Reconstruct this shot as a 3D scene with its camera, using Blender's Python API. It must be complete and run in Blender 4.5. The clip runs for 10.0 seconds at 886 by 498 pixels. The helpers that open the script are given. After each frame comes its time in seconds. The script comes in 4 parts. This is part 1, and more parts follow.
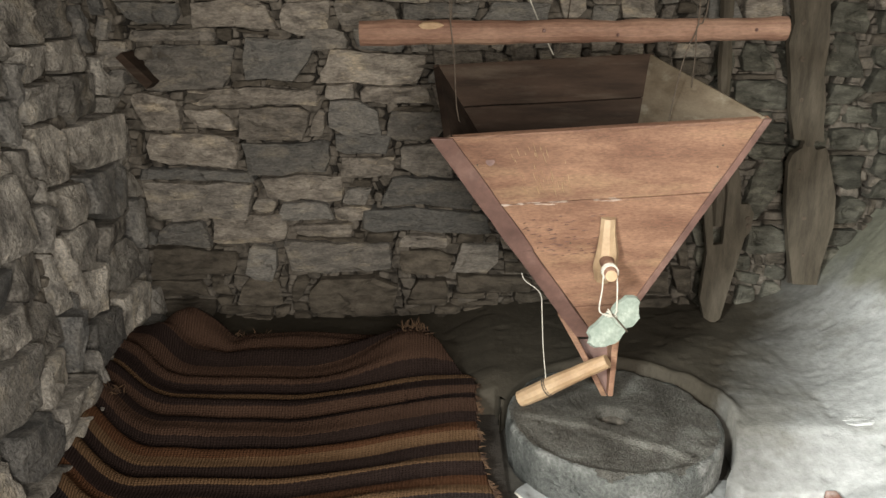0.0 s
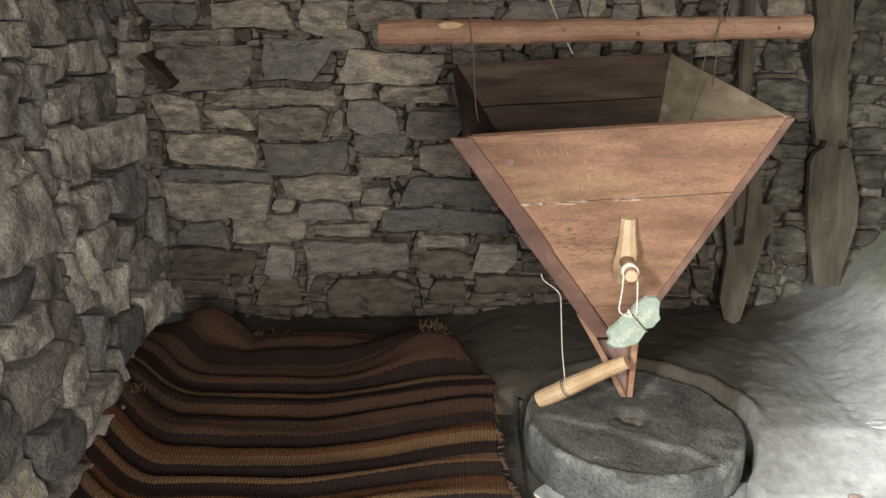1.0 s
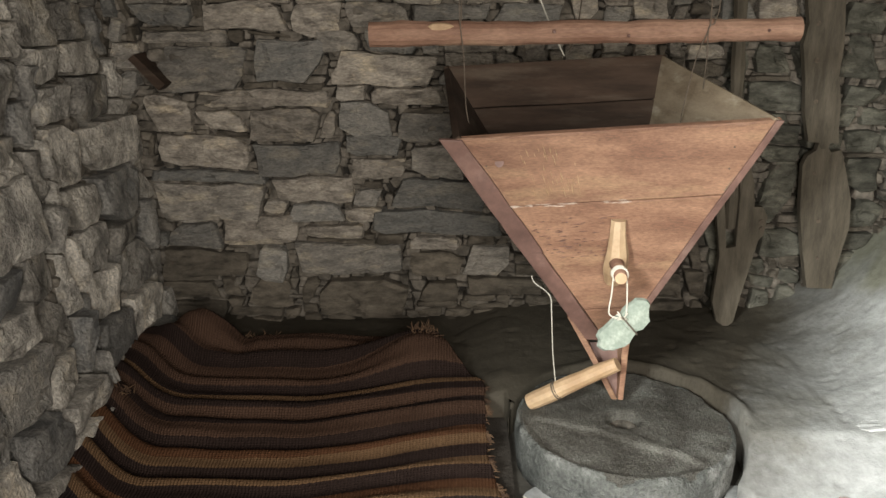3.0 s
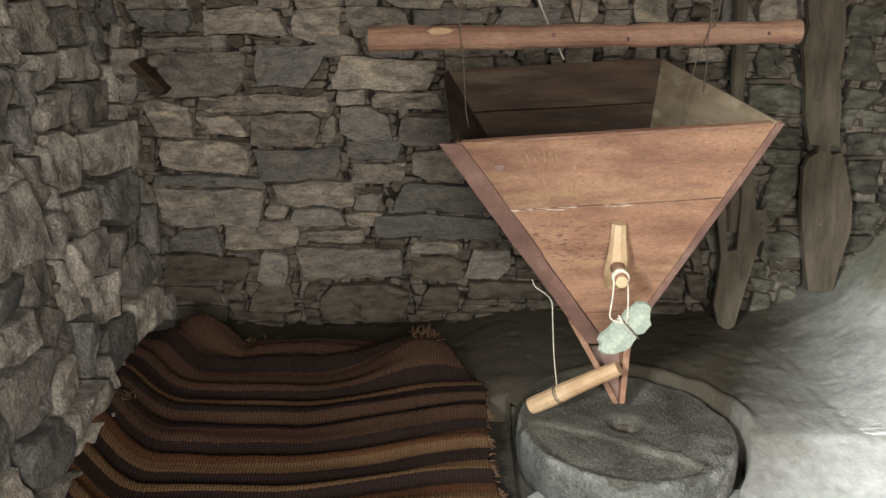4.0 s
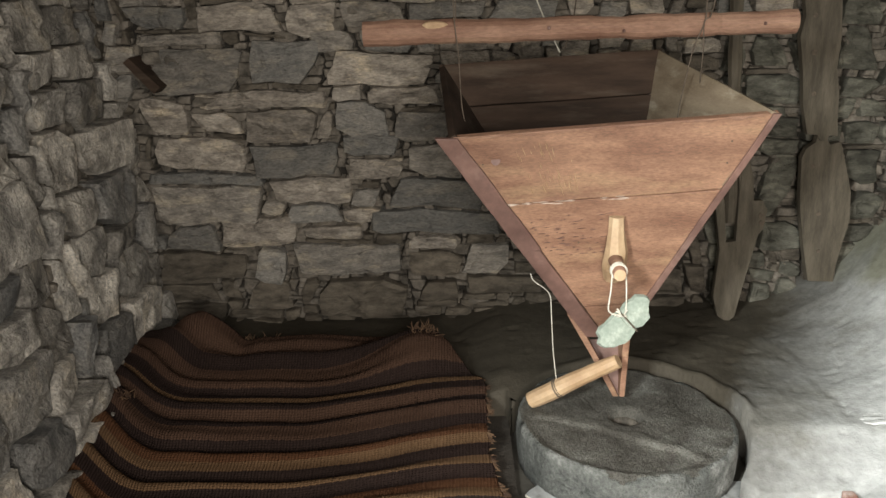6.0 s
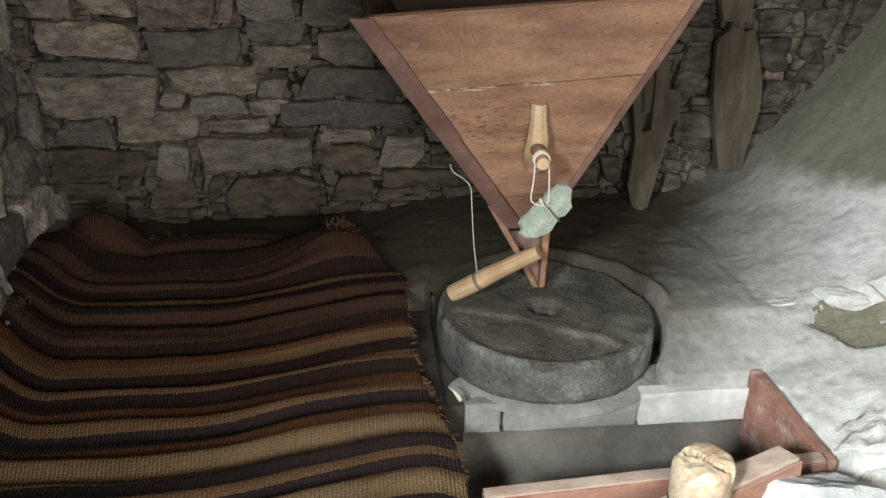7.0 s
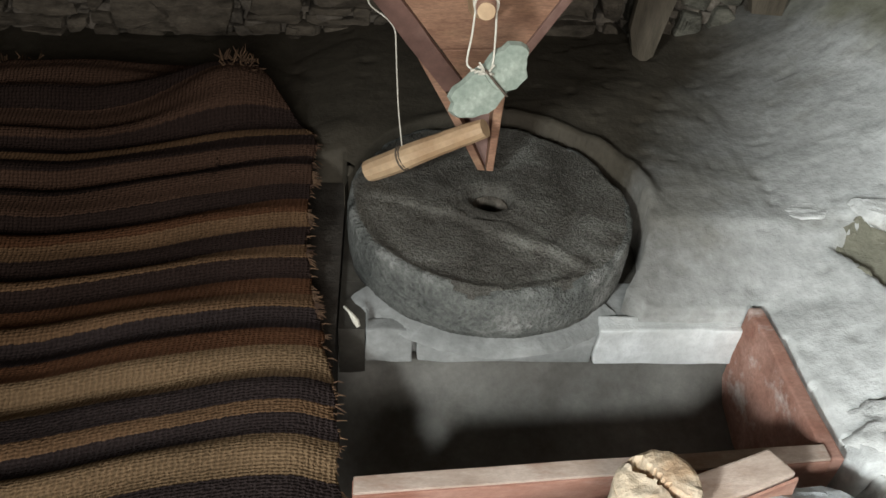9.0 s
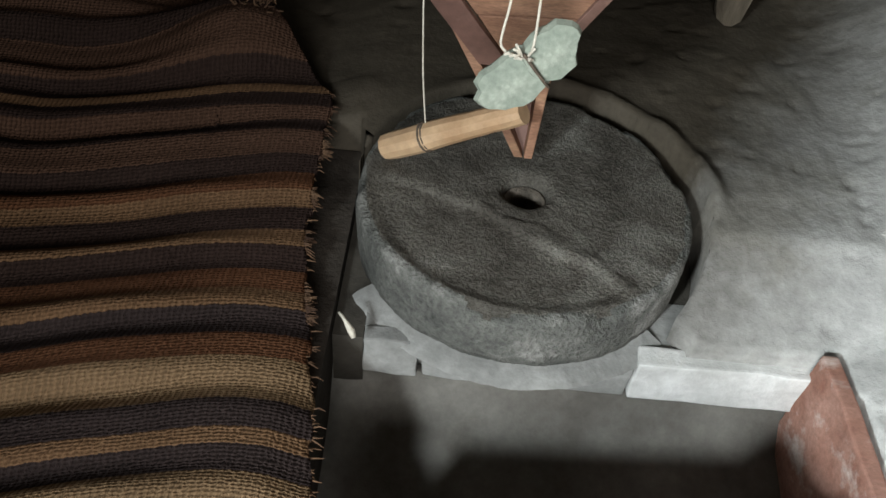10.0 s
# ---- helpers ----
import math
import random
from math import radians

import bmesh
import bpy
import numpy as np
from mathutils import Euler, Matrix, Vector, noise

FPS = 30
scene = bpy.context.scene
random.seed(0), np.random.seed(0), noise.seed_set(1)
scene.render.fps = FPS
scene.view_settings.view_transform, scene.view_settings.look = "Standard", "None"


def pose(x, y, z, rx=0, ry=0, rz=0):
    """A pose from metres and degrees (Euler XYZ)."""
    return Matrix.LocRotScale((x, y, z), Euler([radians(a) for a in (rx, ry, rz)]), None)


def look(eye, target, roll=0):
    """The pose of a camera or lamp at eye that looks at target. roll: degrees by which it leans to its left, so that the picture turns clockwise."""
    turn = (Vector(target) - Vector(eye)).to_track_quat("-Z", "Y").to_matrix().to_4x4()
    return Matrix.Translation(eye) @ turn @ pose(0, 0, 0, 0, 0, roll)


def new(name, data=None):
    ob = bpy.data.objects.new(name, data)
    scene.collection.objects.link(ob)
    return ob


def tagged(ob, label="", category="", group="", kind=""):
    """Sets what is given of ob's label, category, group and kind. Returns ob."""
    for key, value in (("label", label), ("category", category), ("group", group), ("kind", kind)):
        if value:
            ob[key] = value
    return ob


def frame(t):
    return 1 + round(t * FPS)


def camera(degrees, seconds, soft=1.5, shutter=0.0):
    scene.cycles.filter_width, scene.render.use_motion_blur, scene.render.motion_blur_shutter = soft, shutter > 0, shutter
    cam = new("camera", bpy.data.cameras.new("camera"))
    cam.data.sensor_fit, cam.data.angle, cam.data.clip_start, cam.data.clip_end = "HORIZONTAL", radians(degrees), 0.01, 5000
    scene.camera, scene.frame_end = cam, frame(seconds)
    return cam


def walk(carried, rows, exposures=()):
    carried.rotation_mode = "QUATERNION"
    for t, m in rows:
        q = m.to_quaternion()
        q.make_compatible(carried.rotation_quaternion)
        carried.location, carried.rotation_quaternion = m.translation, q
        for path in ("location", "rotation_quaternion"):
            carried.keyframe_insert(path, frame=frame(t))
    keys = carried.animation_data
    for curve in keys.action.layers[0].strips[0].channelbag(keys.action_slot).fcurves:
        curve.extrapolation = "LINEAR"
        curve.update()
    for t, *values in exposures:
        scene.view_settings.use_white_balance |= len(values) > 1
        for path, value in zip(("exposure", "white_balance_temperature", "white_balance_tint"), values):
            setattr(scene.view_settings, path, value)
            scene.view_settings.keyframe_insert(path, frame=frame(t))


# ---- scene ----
cam = camera(57.7, 10.0)
METRES, EYE, TILT, LEAN, TURN = 1.3, 1.55, -18.0, 0.0, 0.0
ROWS = [
    (0.0, 0.0, 0.0, 0.0, -0.0, 0.0, 0.0),
    (0.5, -0.0094, -0.0006, -0.0008, 0.93, 0.01, -0.06),
    (1.0, -0.0059, 0.0027, -0.0011, 1.17, 0.02, -0.1),
    (1.5, 0.0029, 0.0063, -0.0023, 1.12, 0.05, -0.18),
    (2.0, 0.0034, 0.0053, -0.002, 1.06, 0.05, -0.2),
    (2.5, 0.0079, 0.0055, -0.0019, 1.01, 0.11, -0.23),
    (4.0, 0.0158, 0.01, -0.0016, 1.15, 0.47, 0.01),
    (4.5, 0.0145, 0.005, -0.0007, 1.35, 0.82, 0.21),
    (5.0, 0.0104, 0.0034, -0.0001, 1.59, 1.08, 0.27),
    (6.5, 0.0052, 0.0214, -0.0123, -1.02, -2.85, 1.14),
    (7.0, -0.0016, 0.0827, -0.0167, -5.41, -7.28, 1.39),
    (7.5, -0.0001, 0.1549, -0.0281, -8.38, -10.35, 1.94),
    (8.0, 0.0875, 0.2971, -0.0009, -7.52, -12.34, 2.35),
    (8.5, 0.193, 0.4312, 0.0454, -5.64, -15.51, 1.11),
    (9.0, 0.2243, 0.5993, 0.0394, -3.88, -21.43, -2.46),
    (9.5, 0.2363, 0.7724, 0.0588, -1.55, -26.29, -5.23),
    (10.0, 0.29, 0.8502, 0.0755, 1.76, -27.46, -5.27),
]
rows = [(t, pose(0, 0, EYE, TILT, LEAN, TURN) @ pose(METRES * x, METRES * y, METRES * z, 90 + pitch, roll, yaw)) for t, x, y, z, yaw, pitch, roll in ROWS]
rows.insert(9, (6.3, look((0.030, 0.022, 1.543), (0.008, 1.910, 0.884), -1.5)))
walk(cam, rows, exposures=[(0, -0.02, 6480, 10), (6.3, -0.04, 6450, 10), (7.0, -0.6, 6350, 10), (7.5, -0.9, 6350, 10), (8.0, -1.0, 6350, 10), (10.0, -0.66, 6150, 10)])

# ---- light: daylight through the doorway and a small opening ----
world = bpy.data.worlds.new("world")
scene.world = world
world.use_nodes = True
wn = world.node_tree
sky = wn.nodes.new("ShaderNodeTexSky")
sky.sky_type = "NISHITA"
sky.sun_disc = False
sky.sun_elevation, sky.sun_rotation = radians(40), radians(200)
wn.links.new(sky.outputs[0], wn.nodes["Background"].inputs[0])
wn.nodes["Background"].inputs[1].default_value = 0.1


def area_lamp(name, eye, target, sx, sy, watts, color, spread=180):
    data = bpy.data.lights.new(name, "AREA")
    data.spread = radians(spread)
    data.shape, data.size, data.size_y, data.energy, data.color = "RECTANGLE", sx, sy, watts, color
    ob = new(name, data)
    ob.matrix_world = look(eye, target)
    return ob


area_lamp("doorway_daylight", (0.3, -0.86, 1.55), (-0.6, 3.3, 1.75), 1.0, 1.2, 138, (1.0, 0.965, 0.90))
area_lamp("window_daylight", (-1.12, -0.86, 2.0), (1.5, 1.4, 0.0), 0.5, 0.5, 92, (0.95, 1.0, 0.985), 60)

# ---- materials ----


def material(name, dark, light, scale=6.0, rough=0.85, bump=0.4, fine=60.0, stain=None, stain_amount=0.5, stretch=(1, 1, 1),
             by_piece=0.0, metallic=0.0, depth=0.02, tint=None, spot=0.55, mud_shade=None, speck=0.6, grit=0.35):
    """Two tones by a broad noise, a third in patches, fine grain and relief; by_piece varies each piece's brightness."""
    m = bpy.data.materials.new(name)
    m.use_nodes = True
    nt = m.node_tree
    n, link = nt.nodes, nt.links.new
    b = n["Principled BSDF"]
    co = n.new("ShaderNodeTexCoord")
    mp = n.new("ShaderNodeMapping")
    mp.inputs["Scale"].default_value = stretch
    link(co.outputs["Object"], mp.inputs[0])
    vec = mp.outputs[0]
    info = n.new("ShaderNodeObjectInfo")
    if by_piece:
        add = n.new("ShaderNodeVectorMath")
        add.operation = "ADD"
        sc = n.new("ShaderNodeMath")
        sc.operation = "MULTIPLY"
        sc.inputs[1].default_value = 37.0
        link(info.outputs["Random"], sc.inputs[0])
        link(mp.outputs[0], add.inputs[0])
        link(sc.outputs[0], add.inputs[1])
        vec = add.outputs[0]

    def noise_tex(s, detail, roughness=0.6):
        t = n.new("ShaderNodeTexNoise")
        t.inputs["Scale"].default_value = s
        t.inputs["Detail"].default_value = detail
        t.inputs["Roughness"].default_value = roughness
        link(vec, t.inputs["Vector"])
        return t.outputs[0]

    def ramp(src, a, b_):
        r = n.new("ShaderNodeMapRange")
        r.inputs[1].default_value, r.inputs[2].default_value = a, b_
        link(src, r.inputs[0])
        return r.outputs[0]

    def mix(fac, a, c):
        x = n.new("ShaderNodeMix")
        x.data_type = "RGBA"
        for s, v in ((x.inputs[0], fac), (x.inputs[6], a), (x.inputs[7], c)):
            if isinstance(v, tuple):
                s.default_value = (*v, 1)
            elif isinstance(v, float):
                s.default_value = v
            else:
                link(v, s)
        return x.outputs[2]

    broad, grain = noise_tex(scale, 5), noise_tex(fine, 4, 0.7)
    col = mix(ramp(broad, 0.32, 0.68), dark, light)
    if stain:
        patch = noise_tex(scale * 0.43 + 0.7, 6, 0.65)
        f = n.new("ShaderNodeMath")
        f.operation = "MULTIPLY"
        f.inputs[1].default_value = stain_amount
        link(ramp(patch, spot, spot + 0.12), f.inputs[0])
        col = mix(f.outputs[0], col, stain)
    if mud_shade:
        # older muddy plaster with the hopper's shade in its tone, with an uneven border against the lime
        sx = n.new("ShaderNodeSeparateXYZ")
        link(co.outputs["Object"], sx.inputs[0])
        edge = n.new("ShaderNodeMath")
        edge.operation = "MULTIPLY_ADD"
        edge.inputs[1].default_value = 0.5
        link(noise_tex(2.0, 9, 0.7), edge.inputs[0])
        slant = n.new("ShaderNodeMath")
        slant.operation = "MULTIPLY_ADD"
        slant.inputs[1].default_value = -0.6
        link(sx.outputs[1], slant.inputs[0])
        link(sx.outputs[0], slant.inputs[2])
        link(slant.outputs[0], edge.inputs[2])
        col = mix(ramp(edge.outputs[0], 0.44, -0.32), col, mud_shade)
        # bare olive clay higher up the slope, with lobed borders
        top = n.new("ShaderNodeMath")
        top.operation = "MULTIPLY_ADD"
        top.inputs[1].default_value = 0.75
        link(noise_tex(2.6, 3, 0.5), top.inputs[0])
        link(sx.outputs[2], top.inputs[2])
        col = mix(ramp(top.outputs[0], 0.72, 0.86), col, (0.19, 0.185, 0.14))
    if tint and by_piece:
        r2 = n.new("ShaderNodeMath")
        r2.operation = "FRACT"
        k = n.new("ShaderNodeMath")
        k.operation = "MULTIPLY"
        k.inputs[1].default_value = 7.31
        link(info.outputs["Random"], k.inputs[0])
        link(k.outputs[0], r2.inputs[0])
        col = mix(ramp(r2.outputs[0], 0.35, 1.3), col, tint)
    hsv = n.new("ShaderNodeHueSaturation")
    link(col, hsv.inputs["Color"])
    val = n.new("ShaderNodeMath")
    val.operation = "MULTIPLY_ADD"
    val.inputs[1].default_value, val.inputs[2].default_value = speck, 1 - speck / 2
    link(grain, val.inputs[0])
    if by_piece:
        v2 = n.new("ShaderNodeMath")
        v2.operation = "MULTIPLY_ADD"
        v2.inputs[1].default_value, v2.inputs[2].default_value = by_piece, 1 - by_piece / 2
        link(info.outputs["Random"], v2.inputs[0])
        v3 = n.new("ShaderNodeMath")
        v3.operation = "MULTIPLY"
        link(val.outputs[0], v3.inputs[0])
        link(v2.outputs[0], v3.inputs[1])
        val = v3
    link(val.outputs[0], hsv.inputs["Value"])
    link(hsv.outputs[0], b.inputs["Base Color"])
    b.inputs["Roughness"].default_value = rough
    b.inputs["Metallic"].default_value = metallic
    b.inputs["Specular IOR Level"].default_value = 0.5 if rough < 0.7 else 0.2
    if bump:
        hgt = n.new("ShaderNodeMath")
        hgt.operation = "MULTIPLY_ADD"
        hgt.inputs[1].default_value = grit
        link(grain, hgt.inputs[0])
        link(broad, hgt.inputs[2])
        bp = n.new("ShaderNodeBump")
        bp.inputs["Strength"].default_value, bp.inputs["Distance"].default_value = bump, depth
        link(hgt.outputs[0], bp.inputs["Height"])
        link(bp.outputs[0], b.inputs["Normal"])
    return m


M_STONE = material("schist", (0.17, 0.145, 0.118), (0.47, 0.405, 0.33), 13, 0.8, 1.0, 62, (0.56, 0.465, 0.34), 0.9, (1, 1, 2.6), 0.6,
                   tint=(0.17, 0.172, 0.162), speck=1.7, grit=0.9, depth=0.02, spot=0.54)
# dark both for smeared earth and for the dimness at the wall's foot
M_STONE_MUD_SHADE = material("mud_and_shade_schist", (0.06, 0.05, 0.038), (0.185, 0.154, 0.117), 11, 0.9, 0.8, 85, (0.13, 0.105, 0.08), 0.7, (1, 1, 2.4), 0.5, speck=0.9, grit=0.6, depth=0.02)
# olive stone, with the hopper's shadow put into its colour
M_STONE_OLIVE = material("olive_shade_schist", (0.045, 0.042, 0.032), (0.14, 0.131, 0.103), 11, 0.85, 0.8, 85, (0.28, 0.26, 0.2), 0.5, (1, 1, 2.4), 0.7, speck=1.0, grit=0.6, depth=0.02)
M_STONE_DARK = material("sooty_schist", (0.15, 0.133, 0.112), (0.58, 0.52, 0.44), 11, 0.75, 1.0, 85, (0.56, 0.48, 0.37), 0.75, (1.6, 1, 1.0), 0.8,
                        tint=(0.10, 0.104, 0.106), speck=2.4, grit=0.9, depth=0.025)
# dirt and the shade of deep gaps together in one dark tone
M_CHIP = material("dirt_and_shade_chips", (0.05, 0.043, 0.034), (0.19, 0.162, 0.13), 16, 0.9, 0.8, 60, (0.24, 0.2, 0.15), 0.4, speck=1.1)
M_MORTAR = material("earth_fill", (0.014, 0.012, 0.010), (0.035, 0.03, 0.024), 9, 0.95, 0.8, 60)
M_PLASTER = material("lime_plaster", (0.50, 0.505, 0.485), (0.70, 0.705, 0.68), 3.1, 0.8, 0.55, 30, (0.33, 0.32, 0.28), 0.7, depth=0.012, spot=0.5, mud_shade=(0.055, 0.046, 0.033), speck=0.9, grit=0.6)
M_OLIVE = material("bare_olive_clay", (0.17, 0.163, 0.122), (0.26, 0.25, 0.19), 5, 0.9, 0.6, 40, (0.32, 0.31, 0.27), 0.5)
M_LIME = material("rough_lime", (0.44, 0.44, 0.42), (0.66, 0.66, 0.63), 9, 0.9, 0.5, 45, (0.34, 0.32, 0.27), 0.6, depth=0.02, speck=0.8)
M_WHITEWASH = material("whitewash", (0.42, 0.42, 0.40), (0.66, 0.66, 0.64), 6, 0.85, 0.5, 40, (0.33, 0.3, 0.26), 0.5)
M_SLAB = material("cement_slab", (0.18, 0.18, 0.17), (0.30, 0.30, 0.285), 5, 0.85, 0.35, 40, (0.16, 0.155, 0.14), 0.5)
# earth coloured dark to stand for the shade in the gap round the stone
M_BED = material("shade_dark_earth", (0.035, 0.031, 0.025), (0.075, 0.068, 0.056), 6, 0.9, 0.4, 50)
M_PIT = material("floury_pit_cement", (0.10, 0.092, 0.08), (0.19, 0.18, 0.16), 5, 0.9, 0.35, 45, (0.08, 0.07, 0.056), 0.6)
# platform earth, its colour deepened for the shade under the rug's edge
M_SOIL = material("shade_dark_soil", (0.028, 0.023, 0.018), (0.06, 0.05, 0.04), 8, 0.95, 0.6, 50)
M_EARTH = material("packed_earth", (0.085, 0.07, 0.052), (0.17, 0.145, 0.11), 4, 0.95, 0.6, 45, (0.22, 0.2, 0.17), 0.4)
M_MILL = material("millstone_granite", (0.06, 0.053, 0.043), (0.16, 0.15, 0.127), 7, 0.85, 1.0, 130, (0.27, 0.265, 0.235), 0.6, depth=0.012, speck=2.2, grit=1.2)
M_MILL_SIDE = material("floury_granite", (0.08, 0.082, 0.074), (0.20, 0.2, 0.18), 9, 0.85, 1.0, 90, (0.42, 0.41, 0.38), 0.6, depth=0.016, speck=1.9, grit=1.0)
M_HOPPER = material("reddish_pine", (0.152, 0.073, 0.043), (0.295, 0.162, 0.098), 4.2, 0.66, 0.35, 70, (0.30, 0.185, 0.103), 0.7, (1, 2, 4), 0.35, depth=0.006, speck=1.6, spot=0.54)
M_HOPPER_IN = material("floury_board", (0.12, 0.088, 0.056), (0.20, 0.155, 0.106), 3.5, 0.8, 0.3, 40, (0.33, 0.29, 0.22), 0.6, (1, 2, 6), 0.2, depth=0.006)
M_STRIP = material("dark_red_batten", (0.085, 0.044, 0.034), (0.17, 0.092, 0.07), 8, 0.6, 0.3, 50, (0.3, 0.2, 0.16), 0.35, depth=0.005)
M_POLE = material("peeled_pine_pole", (0.15, 0.076, 0.05), (0.27, 0.16, 0.108), 5, 0.7, 0.5, 60, (0.42, 0.28, 0.18), 0.55, (0.8, 4, 4), depth=0.008, speck=1.2)
M_FRESH = material("fresh_cut_wood", (0.29, 0.175, 0.09), (0.46, 0.325, 0.195), 7, 0.6, 0.35, 60, (0.30, 0.16, 0.08), 0.5, (1, 1, 1), 0.15, depth=0.006)
M_GREY = material("weathered_grey_wood", (0.05, 0.041, 0.029), (0.115, 0.095, 0.069), 5, 0.8, 0.5, 50, (0.08, 0.066, 0.05), 0.5, (5, 5, 0.9), 0.2, depth=0.01)
M_BEAM = material("red_painted_beam", (0.24, 0.11, 0.075), (0.38, 0.22, 0.165), 6, 0.75, 0.4, 50, (0.46, 0.36, 0.30), 0.55, (1.4, 3, 3), 0.2, depth=0.008)
M_REDBOARD = material("limed_red_board", (0.25, 0.12, 0.085), (0.38, 0.22, 0.17), 7, 0.8, 0.4, 50, (0.60, 0.54, 0.49), 0.7, (1, 2, 2), depth=0.008, spot=0.56, speck=1.0)
M_BEAMTOP = material("dusty_sawn_wood", (0.36, 0.27, 0.21), (0.52, 0.42, 0.35), 8, 0.8, 0.3, 60, (0.3, 0.15, 0.1), 0.5, (1.5, 4, 4), depth=0.005)
M_POST = material("pale_debarked_wood", (0.48, 0.37, 0.25), (0.70, 0.60, 0.46), 12, 0.75, 0.7, 60, (0.42, 0.25, 0.13), 0.65, depth=0.012, speck=1.3, spot=0.52)
M_STRING = material("cotton_string", (0.48, 0.44, 0.36), (0.62, 0.58, 0.49), 60, 0.9, 0.3, 200)
M_WIRE = material("dark_cord", (0.07, 0.055, 0.04), (0.13, 0.10, 0.075), 60, 0.9, 0.3, 200)
M_LEAF = material("pale_green_stone", (0.19, 0.22, 0.18), (0.28, 0.31, 0.255), 22, 0.8, 0.4, 90, (0.5, 0.52, 0.44), 0.4, depth=0.006)
M_ROCK = material("white_dusted_rock", (0.40, 0.41, 0.41), (0.66, 0.665, 0.66), 6, 0.85, 0.8, 35, (0.2, 0.2, 0.2), 0.6, depth=0.03)
M_ROOF = material("roof_timber", (0.06, 0.05, 0.04), (0.12, 0.1, 0.08), 4, 0.9, 0.3, 40)
# darker copy of the floury board, with the hopper's inside shade in its colour
M_DARKIN = material("shade_toned_dark_wood", (0.022, 0.0135, 0.0085), (0.052, 0.032, 0.021), 3.5, 0.8, 0.3, 40, (0.10, 0.078, 0.056), 0.4, (1, 2, 6), 0.2, depth=0.006)

# ---- mesh helpers ----


def mesh_of(name, bm, mat, smooth=False):
    me = bpy.data.meshes.new(name)
    bmesh.ops.recalc_face_normals(bm, faces=bm.faces)
    bm.to_mesh(me)
    bm.free()
    me.materials.append(mat)
    if smooth:
        me.shade_smooth()
    return me


def part(name, bm, mat, parent=None, label="", smooth=False):
    ob = new(name, mesh_of(name, bm, mat, smooth))
    ob.parent = parent
    return tagged(ob, label)


def thing(name, place, label, category, group="", kind=""):
    ob = new(name)
    ob.location = place
    ob.empty_display_size = 0.05
    bpy.context.view_layer.update()
    return tagged(ob, label, category, group, kind)


def under(ob, parent):
    """Makes a mesh whose points are in the world a part of a thing that stands elsewhere."""
    ob.parent = parent
    ob.matrix_parent_inverse = Matrix.Translation(-Vector(parent.location)) if parent.type == "EMPTY" else Matrix.Identity(4)
    return ob


def wpart(name, bm, mat, parent, label="", smooth=False):
    return under(part(name, bm, mat, None, label, smooth), parent)


def rough_up(bm, amount, scale, seed=0.0):
    off = Vector((seed * 3.1, seed * 1.7, seed * 2.3))
    for v in bm.verts:
        v.co += noise.noise_vector(v.co * scale + off) * amount


def hexa(corners, bevel=0.0, cuts=0):
    """A six-sided solid from eight corners: four of the one face, four of the opposite one in the same order."""
    bm = bmesh.new()
    v = [bm.verts.new(c) for c in corners]
    for f in ((0, 1, 2, 3), (7, 6, 5, 4), (0, 4, 5, 1), (1, 5, 6, 2), (2, 6, 7, 3), (3, 7, 4, 0)):
        bm.faces.new([v[i] for i in f])
    if cuts:
        bmesh.ops.subdivide_edges(bm, edges=bm.edges[:], cuts=cuts, use_grid_fill=True)
    if bevel:
        sharp = [e for e in bm.edges if len(e.link_faces) == 2 and e.calc_face_angle(0) > 0.6]
        bmesh.ops.bevel(bm, geom=sharp, offset=bevel, segments=2, affect="EDGES", profile=0.6)
    return bm


def box(x0, x1, y0, y1, z0, z1, bevel=0.0, cuts=0):
    return hexa([(x0, y0, z0), (x1, y0, z0), (x1, y1, z0), (x0, y1, z0), (x0, y0, z1), (x1, y0, z1), (x1, y1, z1), (x0, y1, z1)], bevel, cuts)


def board(a, b, c, d, thick, bevel=0.004, cuts=0):
    """A board whose outer face is a, b, c, d and which is thick behind it."""
    a, b, c, d = (Vector(p) for p in (a, b, c, d))
    nrm = (b - a).cross(d - a).normalized() * -thick
    return hexa([a, b, c, d, a + nrm, b + nrm, c + nrm, d + nrm], bevel, cuts)


def rod(points, radii, sides=12, wobble=0.0, seed=0.0, bm=None):
    """A round bar along the points, closed at the ends."""
    bm = bm or bmesh.new()
    pts = [Vector(p) for p in points]
    if not isinstance(radii, (list, tuple)):
        radii = [radii] * len(pts)
    rings = []
    side = None
    for i, p in enumerate(pts):
        d = (pts[min(i + 1, len(pts) - 1)] - pts[max(i - 1, 0)]).normalized()
        if side is None:
            side = d.cross(Vector((0, 0, 1)) if abs(d.z) < 0.9 else Vector((1, 0, 0))).normalized()
        side = (side - d * side.dot(d)).normalized()
        up = d.cross(side)
        ring = []
        for k in range(sides):
            a = 2 * math.pi * k / sides
            o = side * math.cos(a) + up * math.sin(a)
            q = p + o * radii[i]
            if wobble:
                q += o * wobble * noise.noise(q * 9 + Vector((seed, seed, seed)))
            ring.append(bm.verts.new(q))
        rings.append(ring)
    for r0, r1 in zip(rings, rings[1:]):
        for k in range(sides):
            bm.faces.new((r0[k], r0[(k + 1) % sides], r1[(k + 1) % sides], r1[k]))
    bm.faces.new(rings[0][::-1])
    bm.faces.new(rings[-1])
    return bm


def between(a, b, n):
    a, b = Vector(a), Vector(b)
    return [a.lerp(b, i / n) for i in range(n + 1)]


